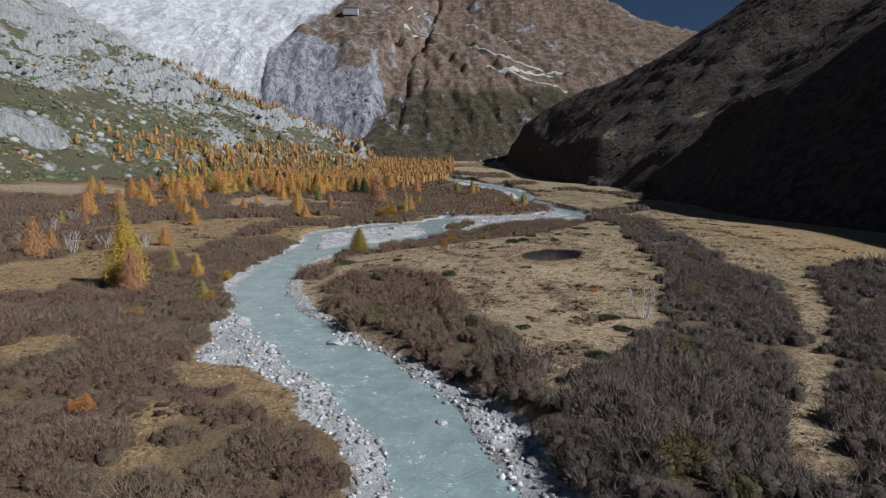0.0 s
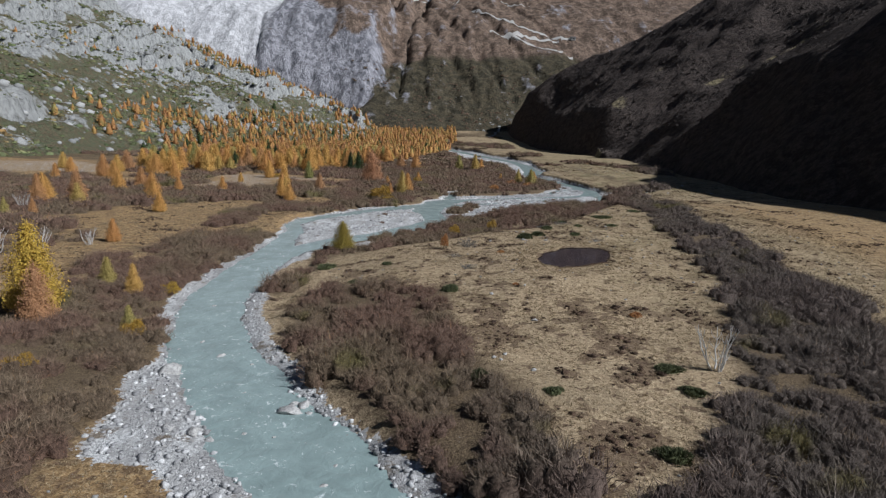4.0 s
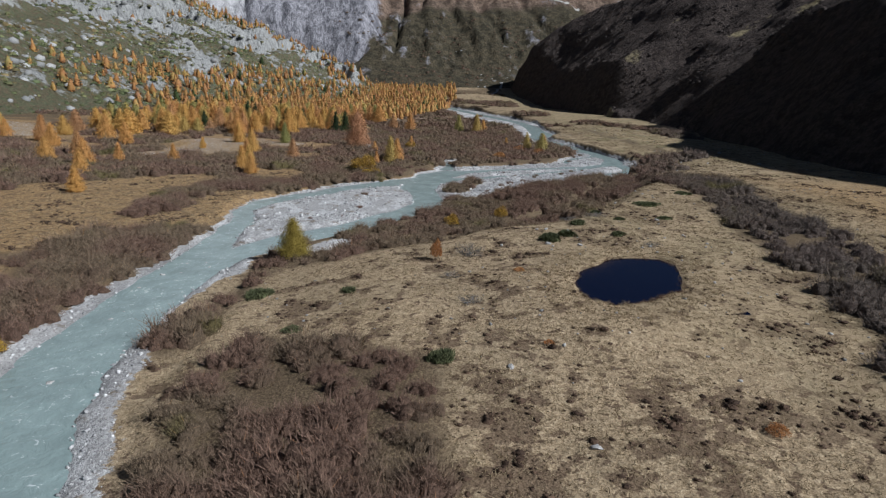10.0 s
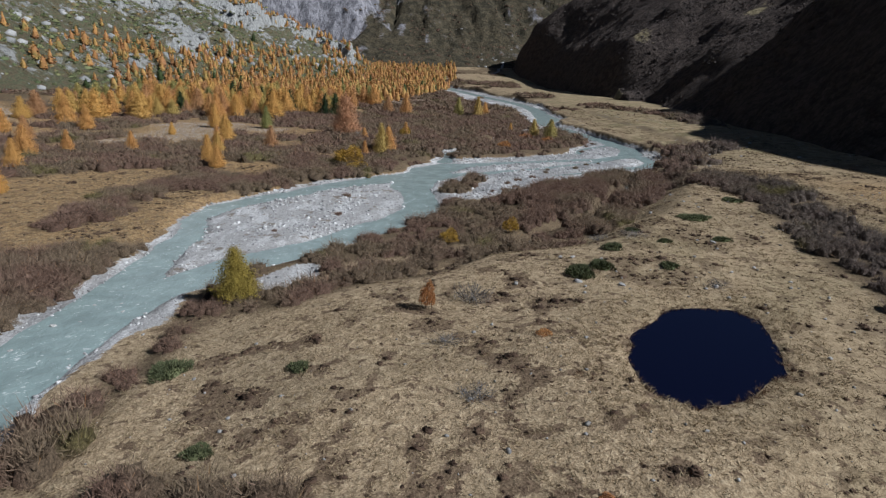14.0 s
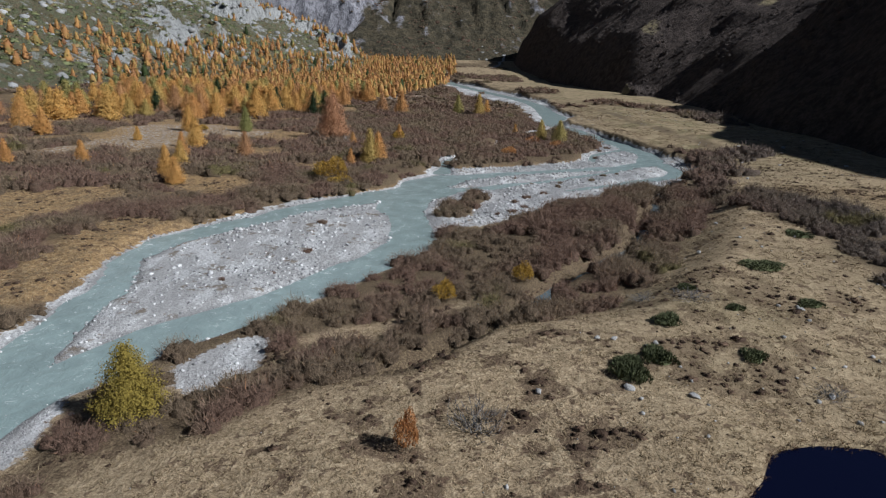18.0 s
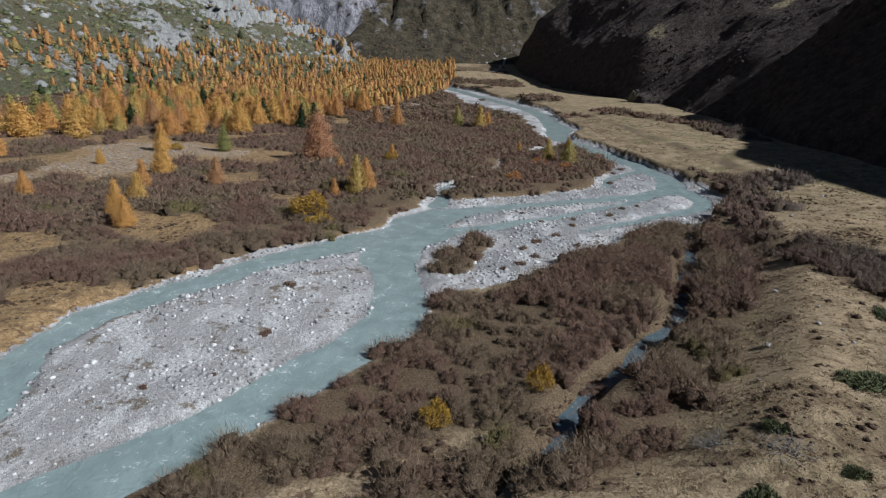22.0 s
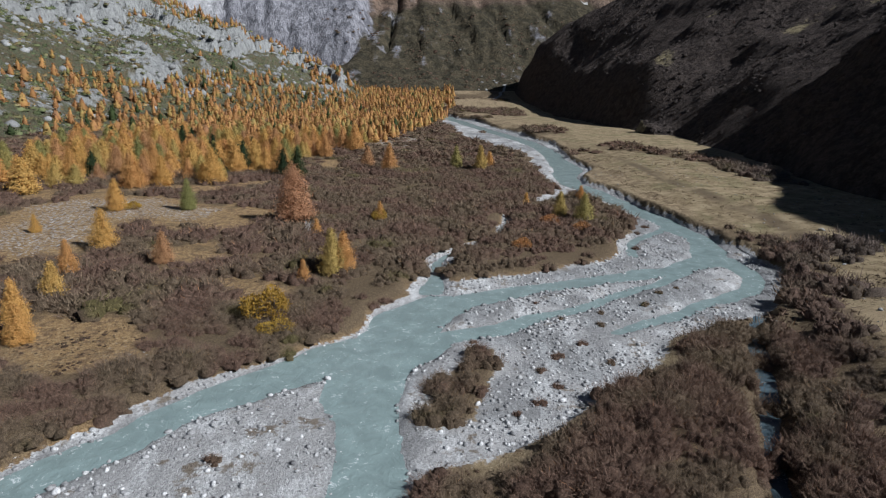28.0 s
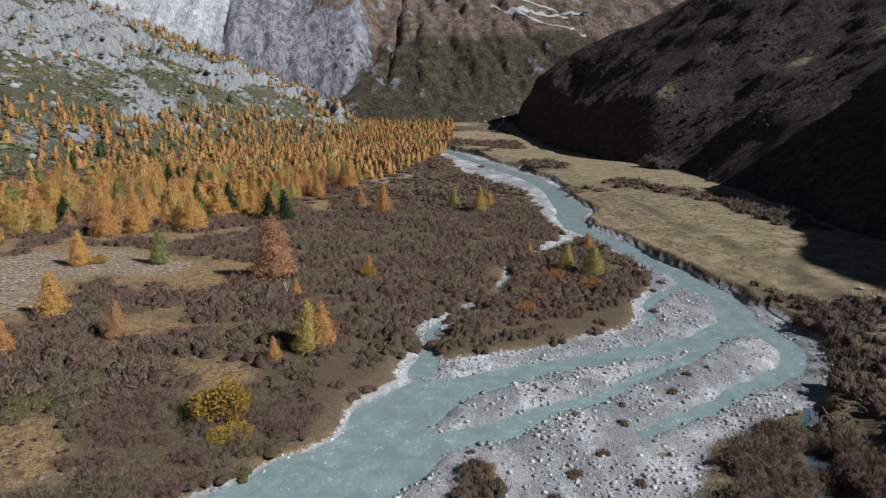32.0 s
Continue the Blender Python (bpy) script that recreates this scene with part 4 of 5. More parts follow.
def spread_stones():
    X, Y, rng = jitter(-40, 54, 22, 262, 0.5, 11)
    z, gravel, scrub, left, worn, d = plan(X, Y)
    keep = in_sight(X, Y) & (gravel > 0.35) & (d > -0.35) & (rng.random(len(X)) < np.where(Y > 130, 0.15 + 0.55 * smooth(fbm(X, Y, 7, 3, 15), -0.15, 0.25), 0.66) * np.where(Y < 62, 1.25, 1.0))
    X, Y, z = X[keep], Y[keep], z[keep]
    s = 0.07 + 0.20 * rng.random(len(X)) ** 3 + 0.24 * (Y < 66) * rng.random(len(X)) ** 2.2 + (0.04 + 0.22 * rng.random(len(X)) ** 4) * (Y > 130)
    ob = scatter_mesh("river_stones", PEBBLES, X, Y, z + 0.1 * s, s, s, 12, M_stone)
    tagged(ob, "pale grey rounded river stones on gravel banks", "stones", kind="stuff")
    X, Y, rng = jitter(-20, 92, 40, 330, 1.7, 13)
    z, gravel, scrub, left, worn, d = plan(X, Y)
    keep = in_sight(X, Y) & (X > -20) & (gravel < 0.2) & (scrub < 0.3) & (rng.random(len(X)) < 0.75 * smooth(fbm(X, Y, 18, 3, 91), -0.3, 0.4)) & (area_dist(X, Y, POND) > 1)
    X, Y, z = X[keep], Y[keep], z[keep]
    s = 0.05 + 0.22 * rng.random(len(X)) ** 3
    tagged(scatter_mesh("field_stones", PEBBLES, X, Y, z + 0.1 * s, s, s, 14, M_rock), "small pale stones strewn over the meadow", "stones", kind="stuff")


spread_stones()
BOULDER = [shape_mesh("boulder", stone_shape(200 + k, 3, 16, 0.38), M_rock) for k in range(5)]


def boulder(k, x, y, size, label, group="", sink=0.25, tilt=0.0):
    z = float(plan(np.array([x]), np.array([y]))[0][0])
    ob = new("boulder", BOULDER[k % 5])
    ob.matrix_basis = pose(x, y, max(z, level(y) - 0.12 if group == "river boulders" else z) + size * (0.3 - sink), tilt, 0, 67 * k) @ Matrix.Scale(size * 1.5, 4)
    return tagged(ob, label, "boulder", group)


rng0 = random.Random(5)
for k, (x, y, s) in enumerate([(-10, 56.8, 0.75), (-15, 53.2, 0.55), (-13.8, 52.6, 0.4), (-16.9, 53.6, 0.45), (-20.7, 63.4, 0.4), (2.6, 42.3, 0.35), (4.4, 38.2, 0.4), (5.6, 34, 0.45), (3.4, 36.5, 0.3), (-9.2, 57.6, 0.55), (-8.6, 56.6, 0.3), (-20.5, 62.6, 0.95), (-21, 69.8, 0.35), (-22.3, 67.9, 0.28), (-18.2, 66.6, 0.4), (0.3, 39.6, 0.45), (-9.9, 57.9, 0.4),
                               (-14, 59.5, 0.25), (-2.5, 36, 0.3), (-6, 48, 0.28), (-24, 81, 0.3), (-27, 104, 0.32), (-26, 92, 0.28), (-23, 99, 0.25), (-5, 44.5, 0.3), (-12, 53.5, 0.25)]):
    boulder(k, x, y, s, "wet grey granite boulder lying in the glacier river", "river boulders")
for k in range(46):
    y = rng0.uniform(26, 112)
    x = float(np.interp(y, [20, 30, 45, 57, 67, 77, 95, 112], [5, 1, -4.5, -12.5, -19, -23.2, -25.2, -24.5])) + rng0.uniform(-2.6, 2.6)
    boulder(k + 3, x, y, rng0.uniform(0.12, 0.26), "small wet stone breaking the surface of the river", "river boulders")
for k, (x, y, s) in enumerate([(8.6, 71.7, 0.38), (7.1, 108.5, 0.4), (15.2, 107.6, 0.42), (12, 108.6, 0.5), (15, 113.5, 0.32), (26.8, 118.9, 0.35), (26, 134.8, 0.5), (32.3, 146, 0.4), (33, 152.7, 0.3), (50.4, 177.3, 0.5), (65.3, 214, 0.7),
                               (74.5, 213, 0.8), (5.3, 80.2, 0.4), (4.2, 62.3, 0.3), (5.1, 62.8, 0.3), (4.7, 61.7, 0.22), (6.9, 59.6, 0.35), (22.6, 107.9, 0.35), (11.6, 114.5, 0.3), (12.6, 114.2, 0.35), (30.3, 136.2, 0.3), (8.2, 83.4, 0.25), (62, 190, 0.5), (70, 205, 0.6), (58, 196, 0.4), (74, 190, 0.7)]):
    boulder(k, x, y, s * 0.66, "pale lichen-spotted granite rock lying in the dry meadow grass", "meadow rocks", 0.15)

# ---- scrub, heather and grass ----
NEAR = [thicket_shape(300 + k, 700, 0.0088) for k in range(7)]
MID = [thicket_shape(320 + k, 180, 0.018) for k in range(6)]
FAR = [mound_shape(340 + k, 44, 0.065) for k in range(5)]


def spread_scrub():
    for name, box, gap, shapes, seed in (("near", (-62, 66, 14, 190), 1.85, NEAR, 21), ("mid", (-130, 95, 30, 300), 2.6, MID, 22), ("far", (-230, 95, 300, 700), 4.0, FAR, 23)):
        X, Y, rng = jitter(*box, gap, seed)
        z, gravel, scrub, left, worn, d = plan(X, Y)
        reach = np.hypot(X - 2, np.maximum(Y - 125, 0))
        mound = fbm(X, Y, 6.5, 2, 94)
        keep = in_sight(X, Y) & (rng.random(len(X)) < scrub * 0.95) & (scrub > 0.25) & ((mound > -0.62) | (name == "far"))
        if name == "near":
            keep &= reach < 60
        elif name == "mid":
            keep &= reach >= 60
        X, Y, z, scrub, left, reach = X[keep], Y[keep], z[keep], scrub[keep], left[keep], reach[keep]
        lush = (0.66 + 0.6 * smooth(mound[keep], -0.5, 0.45)) * (0.85 + 0.3 * smooth(fbm(X, Y, 17, 2, 95), -0.5, 0.5))
        size = gap * (0.73 + 0.42 * rng.random(len(X))) * lush * (0.72 if name == "far" else 1.0)
        tall = size * (0.66 + 0.34 * rng.random(len(X))) * np.where(left > 0.5, 0.85, 1.0) * (0.62 if name == "far" else 1.0)
        if name == "near":
            pick = np.argsort(np.hypot(X - 3, Y - 75) + 40 * (scrub < 0.6))[:280]
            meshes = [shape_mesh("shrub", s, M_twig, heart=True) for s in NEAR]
            for i in pick:
                ob = new("shrub", meshes[i % 7])
                ob.matrix_basis = pose(X[i], Y[i], z[i], 0, 0, rng.random() * 360) @ Matrix.Diagonal((size[i], size[i], tall[i], 1))
                tagged(ob, "leafless grey-brown willow shrub with dense fine twigs" if X[i] > 8 else "leafless red-brown willow shrub with dense fine twigs", "shrub", "riverside shrubs")
            rest = np.setdiff1d(np.arange(len(X)), pick)
            X, Y, z, size, tall = X[rest], Y[rest], z[rest], size[rest], tall[rest]
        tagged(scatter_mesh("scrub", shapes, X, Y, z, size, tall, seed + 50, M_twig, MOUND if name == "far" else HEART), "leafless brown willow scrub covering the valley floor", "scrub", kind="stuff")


spread_scrub()


def tuft_shape(seed, n, lean):
    rng = np.random.default_rng(seed)
    base = np.concatenate([rng.normal(size=(n, 2)) * 0.35, np.full((n, 1), -0.05)], 1)
    tip = base + np.concatenate([rng.normal(size=(n, 2)) * lean, 0.6 + 0.5 * rng.random((n, 1))], 1)
    return blades(base, tip, 0.07, rng)


def spread_grass():
    X, Y, rng = jitter(-60, 62, 24, 170, 0.4, 31)
    z, gravel, scrub, left, worn, d = plan(X, Y)
    keep = in_sight(X, Y) & (gravel < 0.15) & (scrub < 0.5) & (worn < 0.3) & (area_dist(X, Y, POND) > 0.2) & (d > 1.5) & (rng.random(len(X)) < 0.25 + 0.6 * smooth(fbm(X, Y, 3.5, 3, 97), -0.4, 0.4))
    X, Y, z = X[keep], Y[keep], z[keep]
    s = 0.2 + 0.24 * rng.random(len(X))
    tagged(scatter_mesh("grass", [tuft_shape(400 + k, 9, 0.42) for k in range(5)], X, Y, z, s, s * 0.42, 32, M_grass), "dry straw-coloured autumn grass tufts", "grass", kind="stuff")
    X, Y, rng = jitter(-70, 72, 24, 200, 0.6, 33)
    z, gravel, scrub, left, worn, d = plan(X, Y)
    n = heath_mask(X, Y)
    keep = in_sight(X, Y) & (gravel < 0.15) & (scrub < 0.6) & (area_dist(X, Y, POND) > 0.15) & (d > 1.5) & (n > 0.05) & (rng.random(len(X)) < 0.3 + 0.5 * smooth(n, 0.1, 0.3))
    X, Y, z = X[keep], Y[keep], z[keep]
    s = (0.14 + 0.4 * rng.random(len(X)) ** 2.4) * (0.7 + 0.9 * smooth(n[keep], 0.15, 0.5))
    tagged(scatter_mesh("heather", [mound_shape(420 + k, 30, 0.055) for k in range(5)], X, Y, z - 0.05 * s, s * 0.8, s * 0.5, 34, M_heath), "low dark brown heather and bilberry cushions", "heather", kind="stuff")


spread_grass()


def pond_rim():
    """Sedge and heath tufts that hang over the edge of the pond."""
    X, Y, rng = jitter(8, 28, 85, 108, 0.26, 38)
    z = plan(X, Y)[0]
    edge = (np.abs(area_dist(X, Y, POND)) < 3.5) & (z > 2.60)
    for name, lo, hi, share, shapes, mat, label in (("sedge", 2.60, 2.80, 0.5, [tuft_shape(450 + i, 12, 0.55) for i in range(4)], M_sedge, "rust-brown sedge tufts round the pond"),
                                                    ("grass", 2.68, 2.95, 0.4, [tuft_shape(460 + i, 12, 0.5) for i in range(4)], M_grass, "straw-coloured grass tufts round the pond")):
        k = edge & (z < hi) & (z > lo) & (rng.random(len(X)) < share)
        s = 0.16 + 0.26 * rng.random(int(k.sum())) ** 2
        tagged(scatter_mesh(name, shapes, X[k], Y[k], z[k] - 0.02, s, s * 0.6, 39, mat), label, name, kind="stuff")


pond_rim()


def spread_tussocks():
    X, Y, rng = jitter(48, 100, 165, 345, 1.15, 35)
    z, gravel, scrub, left, worn, d = plan(X, Y)
    n = fbm(X, Y, 9, 4, 36, 0.6)
    keep = in_sight(X, Y) & (gravel < 0.15) & (scrub < 0.5) & (worn < 0.3) & (d > 2.5) & (rng.random(len(X)) < 0.15 + 0.6 * smooth(n, -0.1, 0.3))
    X, Y, z = X[keep], Y[keep], z[keep]
    s = 0.3 + 0.45 * rng.random(len(X))
    dark = rng.random(len(X)) < 0.35
    for name, k, mat, label in (("grass", ~dark, M_grass, "dry straw-coloured tussocks on the grazed field"), ("heather", dark, M_heath, "dark heather cushions on the grazed field")):
        tagged(scatter_mesh(name, [tuft_shape(405 + i, 10, 0.5) for i in range(4)], X[k], Y[k], z[k], s[k], s[k] * 0.5, 37, mat), label, name, kind="stuff")


spread_tussocks()


def cushion_shape(seed):
    """A low cushion of many short upright sprigs over a dense heart."""
    rng = np.random.default_rng(seed)
    n = 1100
    a, q = rng.random(n) * 2 * math.pi, np.sqrt(rng.random(n))
    r = q * (0.85 + 0.18 * np.sin(3 * a + seed) + 0.1 * np.sin(7 * a))
    base = np.stack([r * np.cos(a), r * np.sin(a), 0.45 * np.sqrt(np.maximum(0, 1 - q ** 2)) * (0.75 + 0.35 * rng.random(n))], 1)
    tip = base + np.stack([0.12 * np.cos(a) * q, 0.12 * np.sin(a) * q, 0.10 + 0.08 * rng.random(n)], 1) + rng.normal(size=(n, 3)) * 0.05
    return joined([blades(base - [0, 0, 0.04], tip, 0.03, rng), dome(rng, 0.75, 0.38, 3, 12, 0.15)])


CUSHION = [shape_mesh("juniper_cushion", cushion_shape(440 + k), M_juniper) for k in range(3)]
for k, (x, y, r, h) in enumerate([(28.1, 127.2, 1.9, 0.5), (16.8, 116.8, 1.2, 0.6), (14.6, 111.9, 1.3, 0.7), (12.5, 109.9, 1.2, 0.9), (28, 119.8, 1.1, 0.4), (20.3, 112, 1.0, 0.5), (20.2, 122.5, 0.9, 0.4), (16.7, 60.1, 1.1, 0.55), (7.7, 56, 0.8, 0.4),
                                  (3, 58.1, 1.0, 1.0), (12.8, 48, 1.1, 0.6), (12.7, 111.2, 1.0, 0.6), (-15, 96, 1.5, 0.7), (-7, 95.3, 0.9, 0.4), (-10, 87.6, 0.9, 0.4), (1, 81, 1.0, 0.9), (36.9, 138, 1.7, 0.4), (17.1, 56.4, 1.0, 0.5), (22.2, 118.8, 0.7, 0.4)]):
    ob = new("juniper_cushion", CUSHION[k % 3])
    z = float(plan(np.array([x]), np.array([y]))[0][0])
    ob.matrix_basis = pose(x, y, z - 0.03, 0, 0, 50 * k) @ Matrix.Diagonal((r, r * 0.8, h * 1.5, 1))
    tagged(ob, "low dark green juniper cushion in the dry meadow", "bush", "juniper cushions")


# ---- trees ----
def trunk_shape(h, r, seg=6):
    rng = np.random.default_rng(int(h * 100))
    ks = np.linspace(0, 1, 6)
    pts = []
    for k in ks:
        wob = rng.normal(size=2) * 0.012 * h * (k > 0)
        for j in range(seg):
            a = 2 * math.pi * j / seg
            q = r * (1 - 0.92 * k) * (1.5 if k == 0 else 1)
            pts.append((q * math.cos(a) + wob[0], q * math.sin(a) + wob[1], h * k - 0.25 * (k == 0)))
    tri = []
    for i in range(5):
        for j in range(seg):
            a, b = i * seg + j, i * seg + (j + 1) % seg
            tri += [(a, b, a + seg), (b, b + seg, a + seg)]
    return np.array(pts), np.array(tri)


def conifer_crown(seed, h, wide, whorls, per, clumps, leaf, bottom=0.12, power=0.8, droop=0.12, dense=0.22, seg=9, rings=6):
    """Whorls of boughs, each a thin limb set with small needle clumps."""
    rng = np.random.default_rng(seed)
    base, tip, cl, cw = [], [], [], []
    for w in range(whorls):
        u = bottom + (1 - bottom) * ((w + rng.random() * 0.7) / whorls) ** 1.45
        reach = wide * min(1, 0.6 + 2.2 * u) * (max(0.02, 1 - u) ** power) * (0.75 + 0.4 * rng.random())
        for j in range(per):
            a = 2 * math.pi * (j + rng.random()) / per + w
            ln = reach * (0.65 + 0.45 * rng.random())
            b = np.array([0, 0, u * h])
            t = b + np.array([math.cos(a) * ln, math.sin(a) * ln, ln * (0.10 - droop + 0.2 * u)])
            base.append(b)
            tip.append(t)
            n = max(1, int(round(clumps * (0.15 + 1.35 * ln / wide))))
            f = 0.3 + 0.7 * rng.random((n, 1)) ** 0.6
            cl.append(b * (1 - f) + t * f + rng.normal(size=(n, 3)) * 0.085 * wide)
    base, tip = np.array(base), np.array(tip)
    c = np.concatenate(cl + [[[0, 0, h * (1 - 0.02 * k)] for k in range(4)]])
    n = len(c)
    out = c * (1, 1, 0) / (np.linalg.norm(c[:, :2], axis=1, keepdims=True) + 0.2) + [0, 0, 0.5] + rng.normal(size=(n, 3)) * 0.6
    d1 = np.cross(out, rng.normal(size=(n, 3)))
    d1 /= np.linalg.norm(d1, axis=1, keepdims=True)
    d2 = np.cross(out, d1)
    d2 /= np.linalg.norm(d2, axis=1, keepdims=True)
    s = leaf * (0.7 + 0.6 * rng.random((n, 1)))
    co = np.stack([c - d1 * s, c + d2 * s * 0.7 - d1 * s * 0.1, c + d1 * s - [0, 0, 0.2 * leaf], c - d2 * s * 0.7 + d1 * s * 0.1], 1).reshape(-1, 3)
    i = np.arange(n)[:, None] * 4
    tri = np.concatenate([i + [0, 1, 2], i + [0, 2, 3]])
    us = [bottom * 0.6 + (1 - bottom * 0.6) * k / rings for k in range(rings)]
    core = [(dense * wide * (1 - u) ** power * (0.6 if k == 0 else 1) * (0.62 + 0.62 * rng.random()) * math.cos(2 * math.pi * (j + 0.5 * k) / seg), dense * wide * (1 - u) ** power * (0.6 if k == 0 else 1) * (0.62 + 0.62 * rng.random()) * math.sin(2 * math.pi * (j + 0.5 * k) / seg), (u + 0.03 * rng.normal()) * h) for k, u in enumerate(us) for j in range(seg)] + [(0, 0, h * 0.99)]
    ct = []
    for k in range(rings):
        for j in range(seg):
            p, q = k * seg + j, k * seg + (j + 1) % seg
            ct += [(p, q, p + seg), (q, q + seg, p + seg)] if k < rings - 1 else [(p, q, rings * seg)]
    return joined([(co, tri), blades(base, tip, 0.012 * wide + 0.01, rng), (np.array(core), np.array(ct))])


def tree_kind(seed, h, wide, needles, whorls, per, clumps, leaf, bottom=0.12, power=0.8, name="larch_tree"):
    root = new(name)
    t = new("trunk", shape_mesh("trunk", trunk_shape(h * 0.97, 0.016 * h + 0.03), M_bark))
    c = new("crown", shape_mesh("crown", conifer_crown(seed, h, wide, whorls, per, clumps, leaf, bottom, power, dense=0.42), needles))
    t.parent = c.parent = root
    return root


def land_height(X, Y):
    z = plan(X, Y)[0]
    zl = left_hill(X, Y)[0]
    return np.maximum(z, zl)


def plant(proto, x, y, scale, label, category, group="", turn=0.0, fat=1.0):
    z = float(land_height(np.array([float(x)]), np.array([float(y)]))[0])
    ob = copy_thing(proto, pose(x, y, z, 0, 0, turn))
    ob.scale = (scale * fat, scale * fat, scale)
    return tagged(ob, label, category, group)


# kinds of tree, 10 m high
near_larch = [tree_kind(500 + k, 10, 3.3 + 0.5 * (k % 2), M_larch, 36, 10, 32, 0.125, 0.05, 0.72) for k in range(4)]
far_larch = [tree_kind(520 + k, 10, 3.2 + 0.4 * (k % 3), M_larch, 28, 9, 22, 0.18, 0.05, 0.72) for k in range(6)]
yellow_larch = tree_kind(540, 10, 4.6, M_yellow, 34, 11, 46, 0.11, 0.14, 0.6)
golden_larch = tree_kind(543, 10, 4.4, M_golden, 34, 11, 46, 0.11, 0.08, 0.7)
rusty_larch = tree_kind(541, 10, 4.4, M_rust, 36, 11, 28, 0.13, 0.06, 0.6)
pine = tree_kind(542, 10, 4.0, M_pine, 24, 8, 10, 0.24, 0.05, 0.7, "pine_tree")
turn = random.Random(9)
plant(yellow_larch, -14.8, 107.9, 0.42, "lone bushy yellow-green larch on the river bank", "tree", turn=20, fat=1.1)
plant(rusty_larch, -36.6, 71.6, 0.55, "thin rust-brown larch in front of a golden one", "tree", turn=80, fat=0.8)
plant(golden_larch, -38.8, 74.5, 0.86, "tall golden larch standing beside a glade", "tree", turn=70, fat=0.85)
plant(rusty_larch, -24, 222.5, 1.02, "broad rust-coloured larch standing over the scrub", "tree", turn=10)
plant(pine, -39, 273, 0.75, "dark green pine among golden larches", "tree", turn=33)
plant(pine, -36, 276, 0.8, "dark green pine among golden larches", "tree", turn=133)
for x, y, h in [(-18, 212, 0.3), (-12, 192.5, 0.62), (-10.6, 193.5, 0.55), (-15, 189, 0.3), (-20, 296, 0.65), (-13, 289, 0.8), (6, 298, 0.65), (13, 294, 0.72), (16, 300, 0.5), (-37, 321, 0.7), (29, 228, 0.52), (25, 231, 0.5),
                (-36, 196, 0.45), (-48, 203, 0.6), (-45, 189, 0.5), (-9, 225, 0.35), (-41, 173, 0.5), (-42, 181, 0.45), (-63, 94, 0.6), (-88, 151, 0.62), (-80, 152, 0.7), (-73, 172, 0.55), (-77, 147, 0.5), (-90, 156, 0.6),
                (-38, 86, 0.3), (-33, 82, 0.35), (-28, 71, 0.25), (-50, 110, 0.35), (-69, 262, 0.8), (-53, 262, 0.85), (-47, 232, 0.6), (-84, 257, 0.8), (-79, 268, 0.8), (-91, 249, 0.75), (-41, 279, 0.8), (-64, 212, 0.3),
                (-60, 230, 0.6), (-58, 143, 0.4), (-67, 160, 0.5), (20, 243, 0.35), (33, 250, 0.35), (-66, 98, 0.3), (-64, 100, 0.36), (-82, 132, 0.35), (-78, 134, 0.32), (-90, 157, 0.5), (-120, 217, 0.5), (-131, 231, 0.55), (-84, 177, 0.5), (-69, 178, 0.42), (-84, 189, 0.55), (-59, 182, 0.4), (-38, 169, 0.4), (-100, 205, 0.6), (-108, 214, 0.7), (-95, 222, 0.75), (-86, 215, 0.6), (-112, 196, 0.5)]:
    plant(turn.choice(near_larch), x, y, h, "slender orange larch in autumn needles above brown scrub", "tree", "valley larches", turn.uniform(0, 360), turn.uniform(1.0, 1.35))


